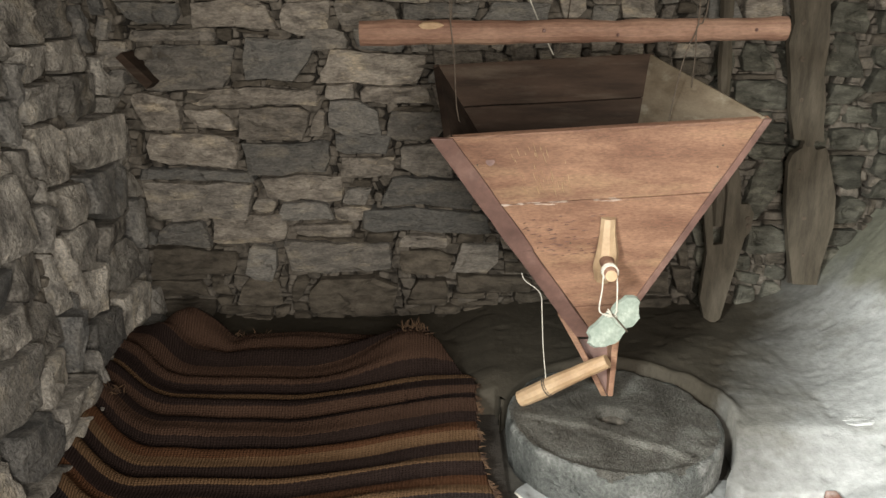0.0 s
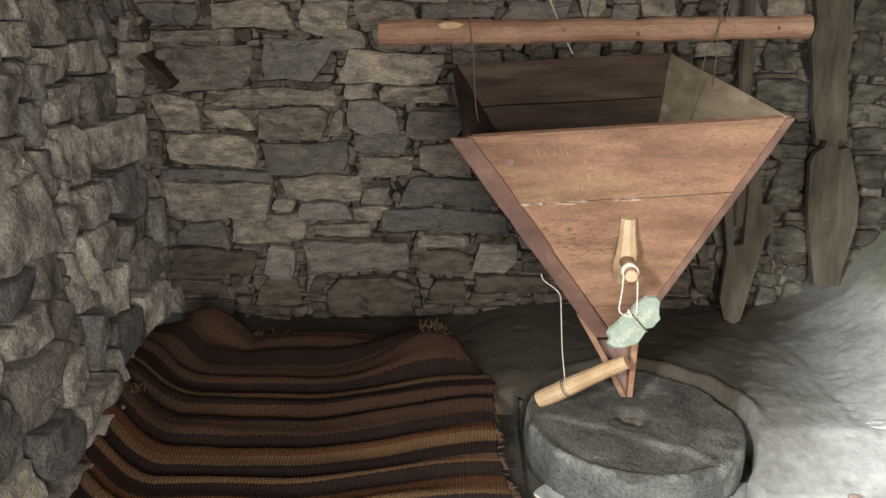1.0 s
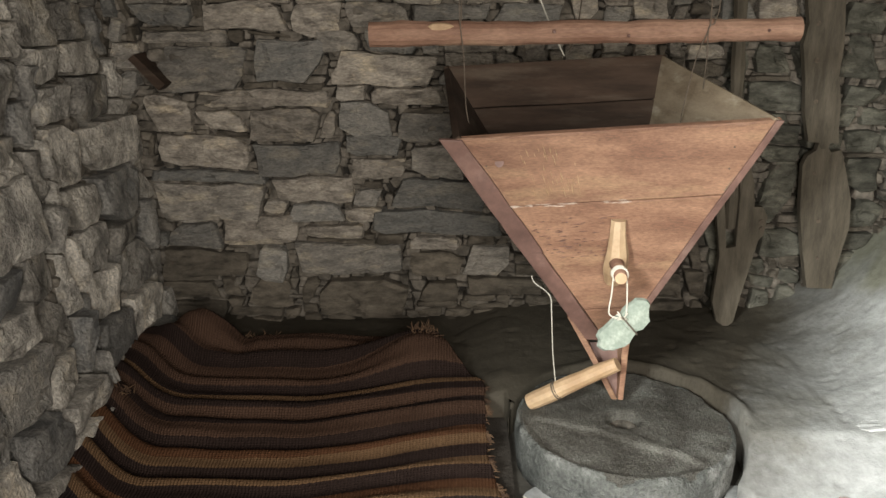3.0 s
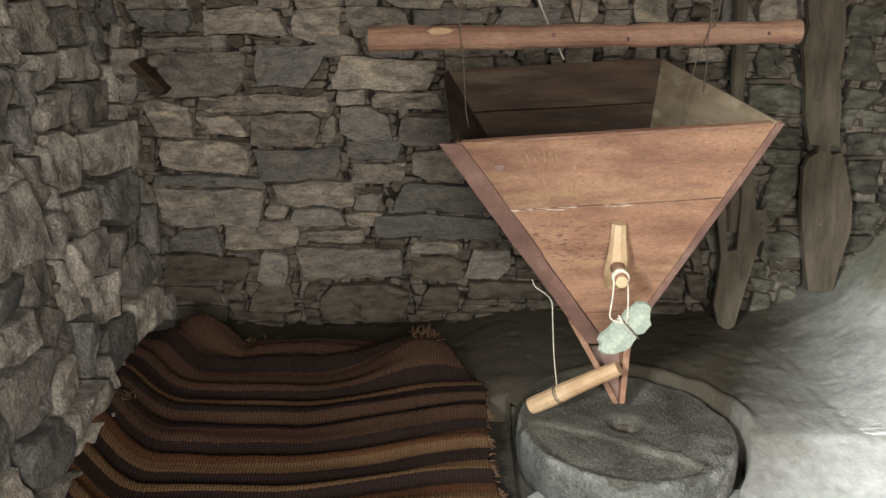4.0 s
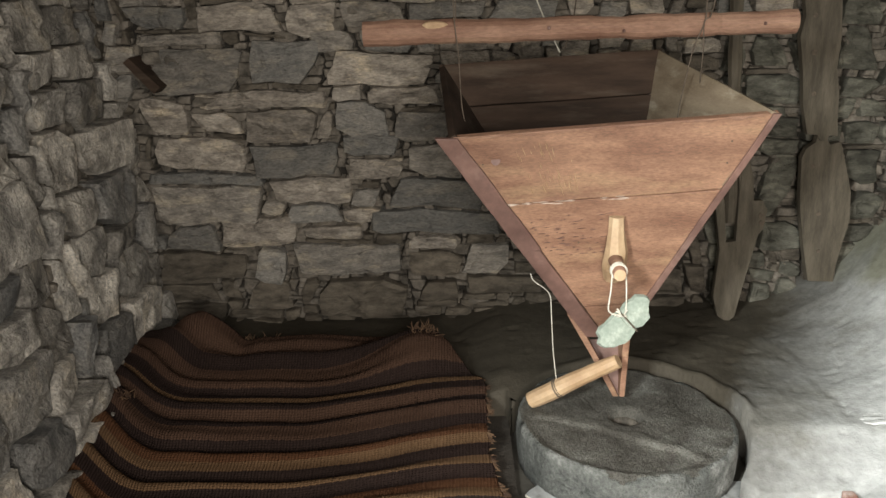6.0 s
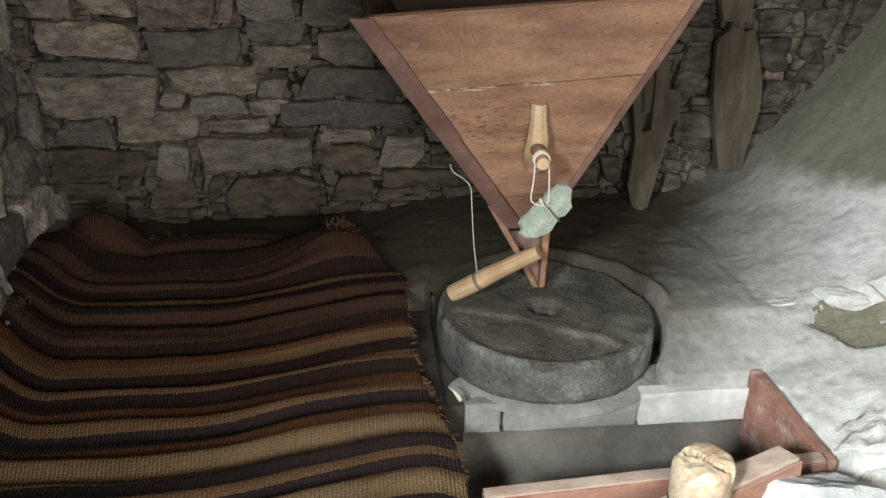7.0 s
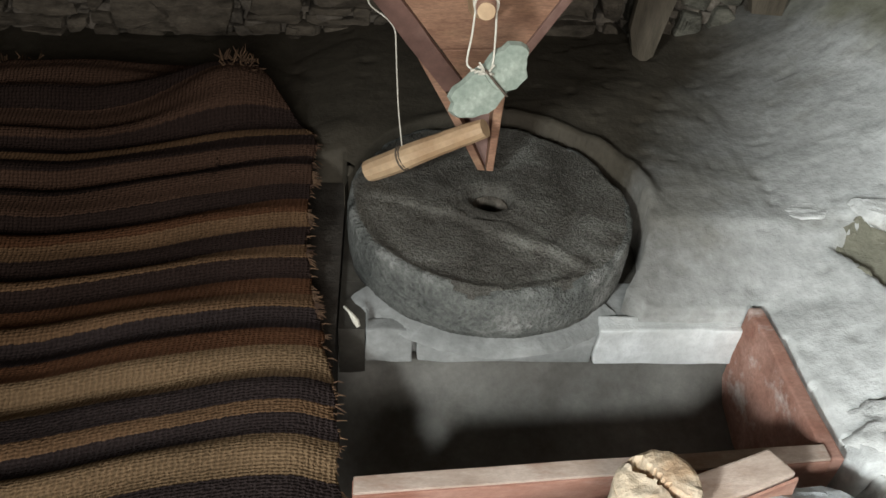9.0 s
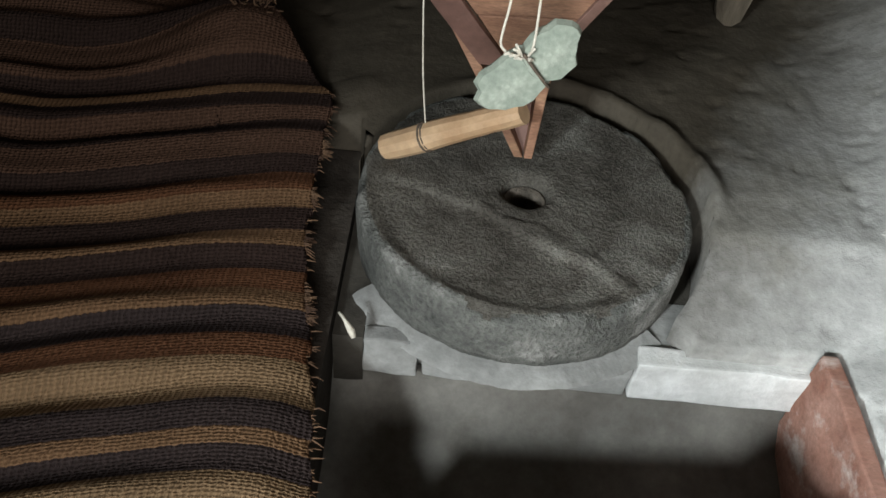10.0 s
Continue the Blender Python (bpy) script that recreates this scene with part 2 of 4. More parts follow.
def sheet(x0, x1, y0, y1, nx, ny, height, keep=None, skirt=None):
    """A ground sheet over a grid, with its height from a function; skirt: the level to which its border falls."""
    bm = bmesh.new()
    grid = {}
    for i in range(nx + 1):
        for j in range(ny + 1):
            x, y = x0 + (x1 - x0) * i / nx, y0 + (y1 - y0) * j / ny
            grid[i, j] = bm.verts.new((x, y, height(x, y)))
    for i in range(nx):
        for j in range(ny):
            q = [grid[i, j], grid[i + 1, j], grid[i + 1, j + 1], grid[i, j + 1]]
            c = sum((v.co for v in q), Vector()) / 4
            if keep is None or keep(c.x, c.y):
                bm.faces.new(q)
    loose = [v for v in bm.verts if not v.link_faces]
    bmesh.ops.delete(bm, geom=loose, context="VERTS")
    if skirt is not None:
        border = [e for e in bm.edges if len(e.link_faces) == 1]
        made = bmesh.ops.extrude_edge_only(bm, edges=border)["geom"]
        for g in made:
            if isinstance(g, bmesh.types.BMVert):
                g.co.z = skirt
    return bm


def smooth01(t):
    t = max(0.0, min(1.0, t))
    return t * t * (3 - 2 * t)

# ---- the room ----
FLOOR = -0.30          # trodden earth in front of the mill
STONE_C = Vector((0.565, 2.365, 0))
BACK = 3.34            # face of the back wall
LEFT = -1.28           # face of the side wall at its foot
RIM = 0.390            # recess round the millstone


def slanted(x, y):
    """Height of the plastered bench round the millstone."""
    z = 0.2 + 0.012 * noise.noise(Vector((x * 3, y * 3, 0))) + 0.003 * noise.noise(Vector((x * 11, y * 11, 4)))
    if x > 1.3:
        z += 1.05 * (x - 1.3) ** 1.7 * (0.35 + 0.65 * min(1, max(0, (y - 1.6) / 1.5)))
        z += 0.02 * noise.noise(Vector((x * 4, y * 4, 7))) * min(1, (x - 1.3) * 3)
    z += 0.003 * noise.noise(Vector((x * 6, y * 9, 2)))
    # raised worn lip round the far side of the recess, and coats of plaster that end in lobed edges
    off = Vector((x, y, 0)) - STONE_C
    if off.length < RIM + 0.09:
        z += (0.02 + 0.012 * noise.noise(Vector((x * 14, y * 14, 9)))) * math.exp(-((off.length - RIM - 0.018) / 0.02) ** 2) * smooth01((off.y + 0.05) / 0.12) * smooth01((off.x + 0.3) / 0.3)
    z += 0.004 * smooth01((noise.noise(Vector((x * 2.3, y * 2.9, 21))) - 0.02) / 0.05) + 0.003 * smooth01((noise.noise(Vector((x * 4.1, y * 5.2, 31))) - 0.18) / 0.05)
    z -= 0.006 * smooth01((noise.noise(Vector((x * 19, y * 27, 41))) - 0.42) / 0.1)
    # hollow under a ledge where the coat has broken away, and the crumbling front corner
    u, w = (x - 1.62) * 0.9 - (y - 2.12) * 0.43, (x - 1.62) * 0.43 + (y - 2.12) * 0.9
    e = (u / 0.27) ** 2 + (w / 0.11) ** 2 + 0.5 * noise.noise(Vector((x * 9, y * 9, 5)))
    z -= 0.05 * smooth01((1.0 - e) / 0.3)
    if x > 1.2 and y < 1.85:
        z += 0.03 * noise.noise(Vector((x * 16, y * 16, 3))) * min(1, (1.85 - y) * 6)
    if y < 2.3:
        z -= 0.1 * min(1, (2.3 - y) / 0.24) * (1 if x < 1.2 else max(0.4, 1 - (x - 1.2) * 3))
    if x < 0.4:
        z -= 0.13 * smooth01((2.72 - y) / 0.4) * smooth01((0.4 - x) / 0.12)
    if x < 0.2:
        z -= 0.06 * min(1, (0.2 - x) / 0.2)
    return z


def bench_keep(x, y):
    if (Vector((x, y, 0)) - STONE_C).length < RIM:
        return False
    if x < 1.16:
        return y > (2.07 if x > 0.9 else 2.16 if x < 0.34 else 2.56) and (x > 0.19 or y > 2.6)
    if y < 2.08 and x < 1.195 + 0.09 * (2.06 - y):
        return False
    return y > 1.66 - 0.25 * (x - 1.16) + 0.04 * noise.noise(Vector((x * 5, 0, 0)))


floor_ob = tagged(part("floor", sheet(-1.7, 2.6, -2.5, 3.6, 60, 80, lambda x, y: FLOOR + 0.02 * noise.noise(Vector((x * 2, y * 2, 1)))), M_EARTH, None, "", True),
                  "trodden earth floor with dust and crumbs", "floor", kind="structure")
bm = sheet(-1.4, 2.45, 1.3, 3.5, 310, 177, slanted, bench_keep)
for v in bm.verts:
    d = v.co - Vector((STONE_C.x, STONE_C.y, v.co.z))
    if v.is_boundary and d.length < RIM + 0.04:
        v.co += d.normalized() * (RIM - d.length)
border = [e for e in bm.edges if len(e.link_faces) == 1]
low = bmesh.ops.extrude_edge_only(bm, edges=border)["geom"]
for g in low:
    if isinstance(g, bmesh.types.BMVert):
        d = g.co - Vector((STONE_C.x, STONE_C.y, g.co.z))
        g.co.z = 0.02 if d.length < RIM + 0.05 or (g.co.x < 1.15 and g.co.y > 2.0) else FLOOR - 0.02
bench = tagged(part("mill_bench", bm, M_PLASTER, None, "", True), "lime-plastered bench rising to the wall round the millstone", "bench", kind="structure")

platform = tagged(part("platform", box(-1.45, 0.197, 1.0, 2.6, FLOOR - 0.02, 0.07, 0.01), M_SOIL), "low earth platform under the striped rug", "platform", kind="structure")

wall_back = tagged(part("wall_north", box(LEFT - 0.5, 2.9, BACK + 0.1, BACK + 0.5, -0.5, 2.6), M_MORTAR), "dry-stone wall of grey-brown schist with dark gaps", "wall", kind="structure")
wall_left = tagged(part("wall_west", box(LEFT - 0.62, LEFT - 0.24, -0.9, BACK + 0.097, -0.5, 2.6), M_MORTAR), "dry-stone side wall of dark sooty schist", "wall", kind="structure")
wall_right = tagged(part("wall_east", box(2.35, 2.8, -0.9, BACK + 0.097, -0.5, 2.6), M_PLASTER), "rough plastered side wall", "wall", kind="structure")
DOOR = (-0.25, 0.85)
for k, (a, b, lo, hi) in enumerate(((LEFT - 0.238, -1.45, -0.5, 2.6), (-1.449, -0.801, -0.5, 1.7), (-1.449, -0.801, 2.3, 2.6), (-0.80, DOOR[0], -0.5, 2.6), (DOOR[1], 2.348, -0.5, 2.6), (DOOR[0] + 0.001, DOOR[1] - 0.001, 2.1, 2.6))):
    tagged(part("wall_south_%d" % (k + 1), box(a, b, -0.9, -0.5, lo, hi), M_MORTAR), "rough stone wall beside the doorway", "wall", kind="structure")
tagged(part("ceiling", box(LEFT - 0.7, 2.9, -0.9, BACK + 0.5, 2.602, 2.75), M_ROOF), "dark timber ceiling", "ceiling", kind="structure")

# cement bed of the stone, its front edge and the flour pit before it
bed = tagged(part("stone_bed", box(0.2, 1.17, 2.221, 2.85, FLOOR, 0.045, 0.004), M_BED), "earth bed under the millstone, darkened for the gap's shade", "bed", kind="structure")
tagged(part("stone_bed_front", box(0.262, 1.17, 2.085, 2.22, FLOOR, 0.05, 0.004), M_SLAB), "smooth grey cement bed before the millstone", "bed", kind="structure")
tagged(part("stone_bed_side", box(0.2, 0.261, 2.06, 2.22, FLOOR, 0.045, 0.004), M_BED), "earth beside the millstone, darkened for the shade there", "bed", kind="structure")


def pit_slope():
    """The pit's back, curving out to its floor."""
    bm = bmesh.new()
    prof = [(2.082, -0.05), (2.06, -0.10), (2.01, -0.16), (1.92, -0.195), (1.8, -0.21), (1.5, -0.215)]
    n = 24
    rows = []
    for y, z in prof:
        rows.append([bm.verts.new((0.185 + 1.0 * i / n, y + 0.006 * noise.noise(Vector((i * 0.5, y * 6, 0))), z)) for i in range(n + 1)])
    for a, b in zip(rows, rows[1:]):
        for i in range(n):
            bm.faces.new((a[i], a[i + 1], b[i + 1], b[i]))
    made = bmesh.ops.extrude_edge_only(bm, edges=[e for e in bm.edges if len(e.link_faces) == 1])["geom"]
    for g in made:
        if isinstance(g, bmesh.types.BMVert):
            g.co.z = FLOOR - 0.03
    return bm


tagged(part("flour_pit", pit_slope(), M_PIT, None, "", True), "smooth cement flour pit below the millstone", "pit", kind="structure")


def ledge(x0, x1, z0, z1, y, mat, label, seed):
    bm = box(x0, x1, y, 2.09, z0, z1, 0.006, 5)
    rough_up(bm, 0.006, 14, seed)
    return tagged(part("edge_slab", bm, mat, None, "", False), label, "slab", "edge slabs of the pit")


ledge(0.262, 0.374, -0.045, 0.056, 2.045, M_SLAB, "short cracked cement slab at the pit's edge", 1)
ledge(0.38, 0.80, -0.055, 0.054, 2.05, M_SLAB, "long smooth cement slab at the pit's edge", 2)
ledge(0.803, 1.158, -0.055, 0.062, 2.045, M_WHITEWASH, "whitewashed slab at the pit's edge", 3)

# ---- millstone ----


def millstone():
    m = thing("millstone", (STONE_C.x, STONE_C.y, 0.05), "round dark grey granite millstone with a central eye", "millstone")
    bm = bmesh.new()
    prof = [(0.045, 0.0), (0.045, 0.10), (0.05, 0.142), (0.062, 0.152)] + [(0.075 + 0.0055 * i, 0.152) for i in range(48)] + [(0.339, 0.152), (0.348, 0.149), (0.353, 0.141), (0.354, 0.11), (0.354, 0.08), (0.353, 0.04), (0.348, 0.0)]
    sides = 260
    rings = [[bm.verts.new((r * math.cos(2 * math.pi * k / sides), r * math.sin(2 * math.pi * k / sides), z)) for k in range(sides)] for r, z in prof]
    for a, b in zip(rings, rings[1:] + rings[:1]):
        for k in range(sides):
            bm.faces.new((a[k], a[(k + 1) % sides], b[(k + 1) % sides], b[k]))
    for v in bm.verts:
        p = v.co.copy()
        v.co += noise.noise_vector(p * 7) * 0.005 + noise.noise_vector(p * 26) * 0.0026 + noise.noise_vector(p * 75) * 0.0024
        # a shallow worn dip across the face, with a raised far edge
        d = 0.49 * (p.x + 0.155) + 0.87 * (p.y + 0.035) + 0.02 * noise.noise(p * 9) + 0.007 * noise.noise(p * 34) + 0.55 * (p.x + 0.02) ** 2
        r = p.xy.length
        if p.z > 0.14 and r > 0.1:
            v.co.z -= 0.011 * smooth01(-d / 0.014) * (1 - smooth01((r - 0.30) / 0.04))
            v.co.z += 0.005 * math.exp(-((d - 0.012) / 0.018) ** 2) * smooth01((p.x + 0.2) / 0.15)
        chip = noise.noise(p * 10 + Vector((4, 1, 2)))
        if p.z > 0.12 and p.xy.length > 0.335 and chip > 0.05:
            v.co.xy *= 1 - 0.07 * (chip - 0.05)
            v.co.z -= 0.06 * (chip - 0.05) + 0.006 * max(0, noise.noise(p * 40))
        v.co.z -= 0.022 * p.x * min(1, p.z / 0.15)
    for f in bm.faces:
        c = f.calc_center_median()
        f.material_index = 1 if c.xy.length > 0.337 + 0.012 * noise.noise(c * 12) else 0
    stone = part("body", bm, M_MILL, m, "", True)
    stone.data.materials.append(M_MILL_SIDE)
    bm = bmesh.new()
    n = 40
    rings = [[bm.verts.new(((r + 0.003 * noise.noise(Vector((k, r * 90, 0)))) * math.cos(2 * math.pi * k / n), (r + 0.003 * noise.noise(Vector((k, 5, r * 90)))) * math.sin(2 * math.pi * k / n), z)) for k in range(n)] for r, z in ((0.047, 0.005), (0.047, 0.12), (0.041, 0.125), (0.037, 0.1), (0.036, 0.005))]
    for a, b in zip(rings, rings[1:] + rings[:1]):
        for k in range(n):
            bm.faces.new((a[k], a[(k + 1) % n], b[(k + 1) % n], b[k]))
    # added ring whose dark colour stands for the shade inside the eye
    part("eye_bush", bm, M_CHIP, m, "added ring in the eye, dark to stand for the hole's shade", True)
    bm = bmesh.new()
    n = 90
    rows = []
    for r, z in ((0.345, 0.014), (0.362, 0.01), (0.385, 0.004), (0.395, -0.004)):
        rows.append([bm.verts.new(((r + 0.004 * noise.noise(Vector((k * 0.3, r * 9, 0)))) * math.cos(math.pi * (1.17 + 0.6 * k / n)), (r + 0.004 * noise.noise(Vector((k * 0.3, r * 9, 0)))) * math.sin(math.pi * (1.17 + 0.6 * k / n)), z + 0.003 * noise.noise(Vector((k * 0.7, r * 40, 3))))) for k in range(n + 1)])
    for a, b in zip(rows, rows[1:]):
        for k in range(n):
            bm.faces.new((a[k], a[k + 1], b[k + 1], b[k]))
    part("mortar_skirt", bm, M_SLAB, m, "thin cement fillet round the stone's foot", True)
    return m


millstone()

# ---- hopper ----


def hopper():
    h = thing("grain_hopper", (0.5, 2.5, 0.46), "hanging wooden grain hopper of reddish pine boards", "hopper")
    FL, FR, BL, BR = Vector((0.0, 2.21, 1.155)), Vector((0.90, 2.21, 1.21)), Vector((-0.035, 2.86, 1.29)), Vector((0.73, 2.86, 1.33))
    fl, fr, bl, br = Vector((0.475, 2.42, 0.46)), Vector((0.555, 2.42, 0.465)), Vector((0.475, 2.54, 0.47)), Vector((0.555, 2.54, 0.475))

    def side(name, A, B, a, b, splits, mats, label=""):
        """Boards of one side, from the rim A-B to the foot a-b."""
        for i, (s0, s1) in enumerate(zip(splits, splits[1:])):
            g = 0.002
            p = [A.lerp(a, s1 - g), B.lerp(b, s1 - g), B.lerp(b, s0 + g), A.lerp(a, s0 + g)]
            bm = board(*p, 0.022, 0.003, 4)
            rough_up(bm, 0.003, 6, i + A.x * 7)
            wpart(name, bm, mats, h, label)
    side("front_board", FL, FR, fl, fr, (0, 0.305, 0.83, 1), M_HOPPER)
    rw = random.Random(4)
    face = Vector((0, -0.96, -0.28))

    def on_front(u, s):
        return FL.lerp(fl, s).lerp(FR.lerp(fr, s), u) + face * 0.003

    def slivers(count, us, ss, length, width, upright):
        """Thin proud splinters on the front board, along or across its grain."""
        bm = bmesh.new()
        for k in range(count):
            u, s = rw.uniform(*us), rw.uniform(*ss)
            p = on_front(u, s)
            d = (on_front(u, s + 0.01) - p if upright else on_front(u + 0.01, s) - p).normalized()
            e = d.cross(face).normalized()
            ln, wd = rw.uniform(*length), rw.uniform(*width)
            a, b = p - d * ln, p + d * ln
            v = [bm.verts.new(q) for q in (a, p - e * wd, b, p + e * wd)] + [bm.verts.new(p + face * 0.0012), bm.verts.new(p - face * 0.004)]
            for x, y in ((0, 1), (1, 2), (2, 3), (3, 0)):
                bm.faces.new((v[x], v[y], v[4]))
                bm.faces.new((v[y], v[x], v[5]))
        return bm
    tagged(wpart("splintered_edge", slivers(26, (0.03, 0.6), (0.297, 0.312), (0.006, 0.02), (0.0008, 0.002), False), M_BEAMTOP, h, "pale splintered board edge"), kind="stuff")
    tagged(wpart("worn_rim", slivers(50, (0.01, 0.98), (0.0, 0.015), (0.01, 0.04), (0.001, 0.0022), False), M_POLE, h, "pale worn upper edge"), kind="stuff")
    tagged(wpart("scratches", slivers(44, (0.17, 0.36), (0.06, 0.26), (0.006, 0.022), (0.0006, 0.0014), True), M_FRESH, h, "pale upright scratches in the board"), kind="stuff")
    tagged(wpart("saw_marks", slivers(60, (0.08, 0.5), (0.36, 0.56), (0.004, 0.016), (0.0005, 0.0011), False), M_STRIP, h, "dark broken saw marks"), kind="stuff")
    out = Vector((0, -0.004, 0))
    # left and back boards carry the inner shade in their colour
    side("side_board", BL, FL + out, bl, fl + out, (0, 0.3, 1), M_DARKIN, "side board darkened for the hopper's inner shade, dusted with flour")
    side("side_board", FR - out, BR, fr - out, br, (0, 0.3, 1), M_HOPPER_IN, "pale side board dusted with flour inside")
    side("back_board", BR, BL, br, bl, (0, 0.17, 1), M_DARKIN, "floury back board darkened for the hopper's inner shade")
    # dark red batten over the joint, and the edge of the other side board
    for i, (a, b) in enumerate(((0.0, 0.52), (0.522, 0.99))):
        p, q = FL.lerp(fl, a) + Vector((-0.037, -0.012, 0.0)), FL.lerp(fl, b) + Vector((-0.037, -0.012, 0.0))
        w = Vector((0.07, 0, 0)) * (1 - 0.15 * b)
        bm = board(q, q + w, p + w, p, 0.012, 0.002, 6)
        rough_up(bm, 0.003, 13, i + 3)
        wpart("batten", bm, M_STRIP, h, "dark red batten nailed over the corner joint")
    p, q, w = FR + Vector((-0.02, -0.008, -0.004)), fr + Vector((-0.014, -0.008, 0)), Vector((0.022, 0, 0))
    bm = board(q, q + w, p + w, p, 0.008, 0.002, 6)
    rough_up(bm, 0.003, 13, 9)
    wpart("batten", bm, M_STRIP, h, "thin dark edge batten")
    # rim of the back board, nails and knots
    nail = [(0.90, 0.10), (0.93, 0.19), (0.05, 0.12), (0.3, 0.5)]
    for u, s in nail:
        c = FL.lerp(fl, s).lerp(FR.lerp(fr, s), u)
        nrm = Vector((0, -0.96, -0.28))
        wpart("nail", rod([c + nrm * -0.002, c + nrm * 0.002], 0.0026, 8), M_WIRE, h, "dark iron nail head")
    c = FL.lerp(fl, 0.11).lerp(FR.lerp(fr, 0.11), 0.1)
    wpart("knot", rod([c + Vector((0, 0.004, 0)), c + Vector((0, -0.0015, 0))], 0.014, 16, 0.004), M_STRIP, h, "dark round knot")
    # peg bracket on the front and its short round peg
    bm = rod([(0.490, 2.285, 0.905), (0.490, 2.287, 0.86), (0.492, 2.29, 0.80), (0.49, 2.305, 0.745), (0.488, 2.325, 0.70)], [0.024, 0.025, 0.028, 0.034, 0.022], 9, 0.012, 5)
    br_ob = wpart("bracket", bm, M_FRESH, h, "split pale wooden bracket")
    bm = rod([(0.492, 2.32, 0.775), (0.486, 2.24, 0.775), (0.478, 2.15, 0.771)], [0.026, 0.021, 0.019], 14, 0.004, 1)
    wpart("peg", bm, M_POLE, br_ob, "round wooden peg with dark bark", True)
    wpart("cut_end", rod([(0.479, 2.156, 0.771), (0.478, 2.147, 0.771)], [0.0175, 0.0168], 16), M_FRESH, br_ob, "pale sawn end of the peg")
    bm = bmesh.new()
    for y in (2.175, 2.183, 2.191):
        rod([Vector((0.481 + 0.022 * math.cos(a * math.pi / 8), y, 0.772 + 0.022 * math.sin(a * math.pi / 8))) for a in range(17)], 0.0028, 6, bm=bm)
    wpart("string_loop", bm, M_STRING, br_ob, "string wound round the peg")
    return h


hopper()

# ---- shoe of the hopper: two thin boards meeting in a point over the stone's eye ----


def shoe():
    s = thing("hopper_shoe", (0.55, 2.42, 0.24), "V-shaped wooden feed shoe below the hopper", "feed shoe")
    for name, tp, lo, w, seed in (("cheek_board", (0.372, 2.41, 0.545), (0.533, 2.415, 0.245), 0.024, 1), ("cheek_board", (0.556, 2.41, 0.46), (0.553, 2.415, 0.245), 0.022, 2)):
        a, b = Vector(tp), Vector(lo)
        ww = Vector((w, 0, 0))
        bm = board(b, b + ww * 0.8, a + ww, a, 0.09, 0.003, 3)
        rough_up(bm, 0.003, 10, seed)
        wpart(name, bm, M_HOPPER, s)
    bm = board((0.54, 2.44, 0.247), (0.565, 2.44, 0.247), (0.56, 2.49, 0.42), (0.45, 2.49, 0.42), 0.01, 0.002)
    wpart("trough", bm, M_STRIP, s, "dark worn trough board")
    return s


shoe()

# ---- damsel stick and its string ----
st = thing("damsel_stick", (0.276, 2.43, 0.205), "pale peeled wooden stick resting on the millstone", "stick")
bm = rod(between((0.262, 2.435, 0.224), (0.528, 2.345, 0.412), 14), [0.026, 0.027] + [0.027] * 6 + [0.026, 0.024, 0.024, 0.023, 0.024, 0.023, 0.022], 12, 0.007, 3)
shaft = wpart("shaft", bm, M_FRESH, st)
bm = bmesh.new()
for off in (0.0, 0.006):
    c, ax = Vector((0.345 + off, 2.407, 0.283 + off * 0.7)), Vector((0.266, -0.09, 0.188)).normalized()
    e1 = ax.cross(Vector((0, 0, 1))).normalized()
    e2 = ax.cross(e1)
    rod([c + (e1 * math.cos(k * math.pi / 8) + e2 * math.sin(k * math.pi / 8)) * 0.0305 for k in range(17)], 0.003, 6, bm=bm)
wpart("binding", bm, M_WIRE, shaft, "string bound round the stick")


def string(name, pts, r, mat, label, smooth=3):
    """A cord through the points, rounded between them."""
    p = [Vector(q) for q in pts]
    fine = []
    for i in range(len(p) - 1):
        a, b, c, d = p[max(i - 1, 0)], p[i], p[i + 1], p[min(i + 2, len(p) - 1)]
        for k in range(smooth):
            t = k / smooth
            fine.append(0.5 * ((2 * b) + (c - a) * t + (2 * a - 5 * b + 4 * c - d) * t * t + (3 * b - a - 3 * c + d) * t ** 3))
    fine.append(p[-1])
    ob = part(name, rod(fine, r, 6), mat, None, "", True)
    return tagged(ob, label, "string" if "string" in name else "cord")


string("string", [(0.255, 2.447, 0.672), (0.265, 2.44, 0.65), (0.30, 2.435, 0.625), (0.318, 2.43, 0.60), (0.322, 2.425, 0.55), (0.33, 2.418, 0.42), (0.342, 2.408, 0.313)], 0.0017, M_STRING, "thin pale string from the hopper to the stick", 5)

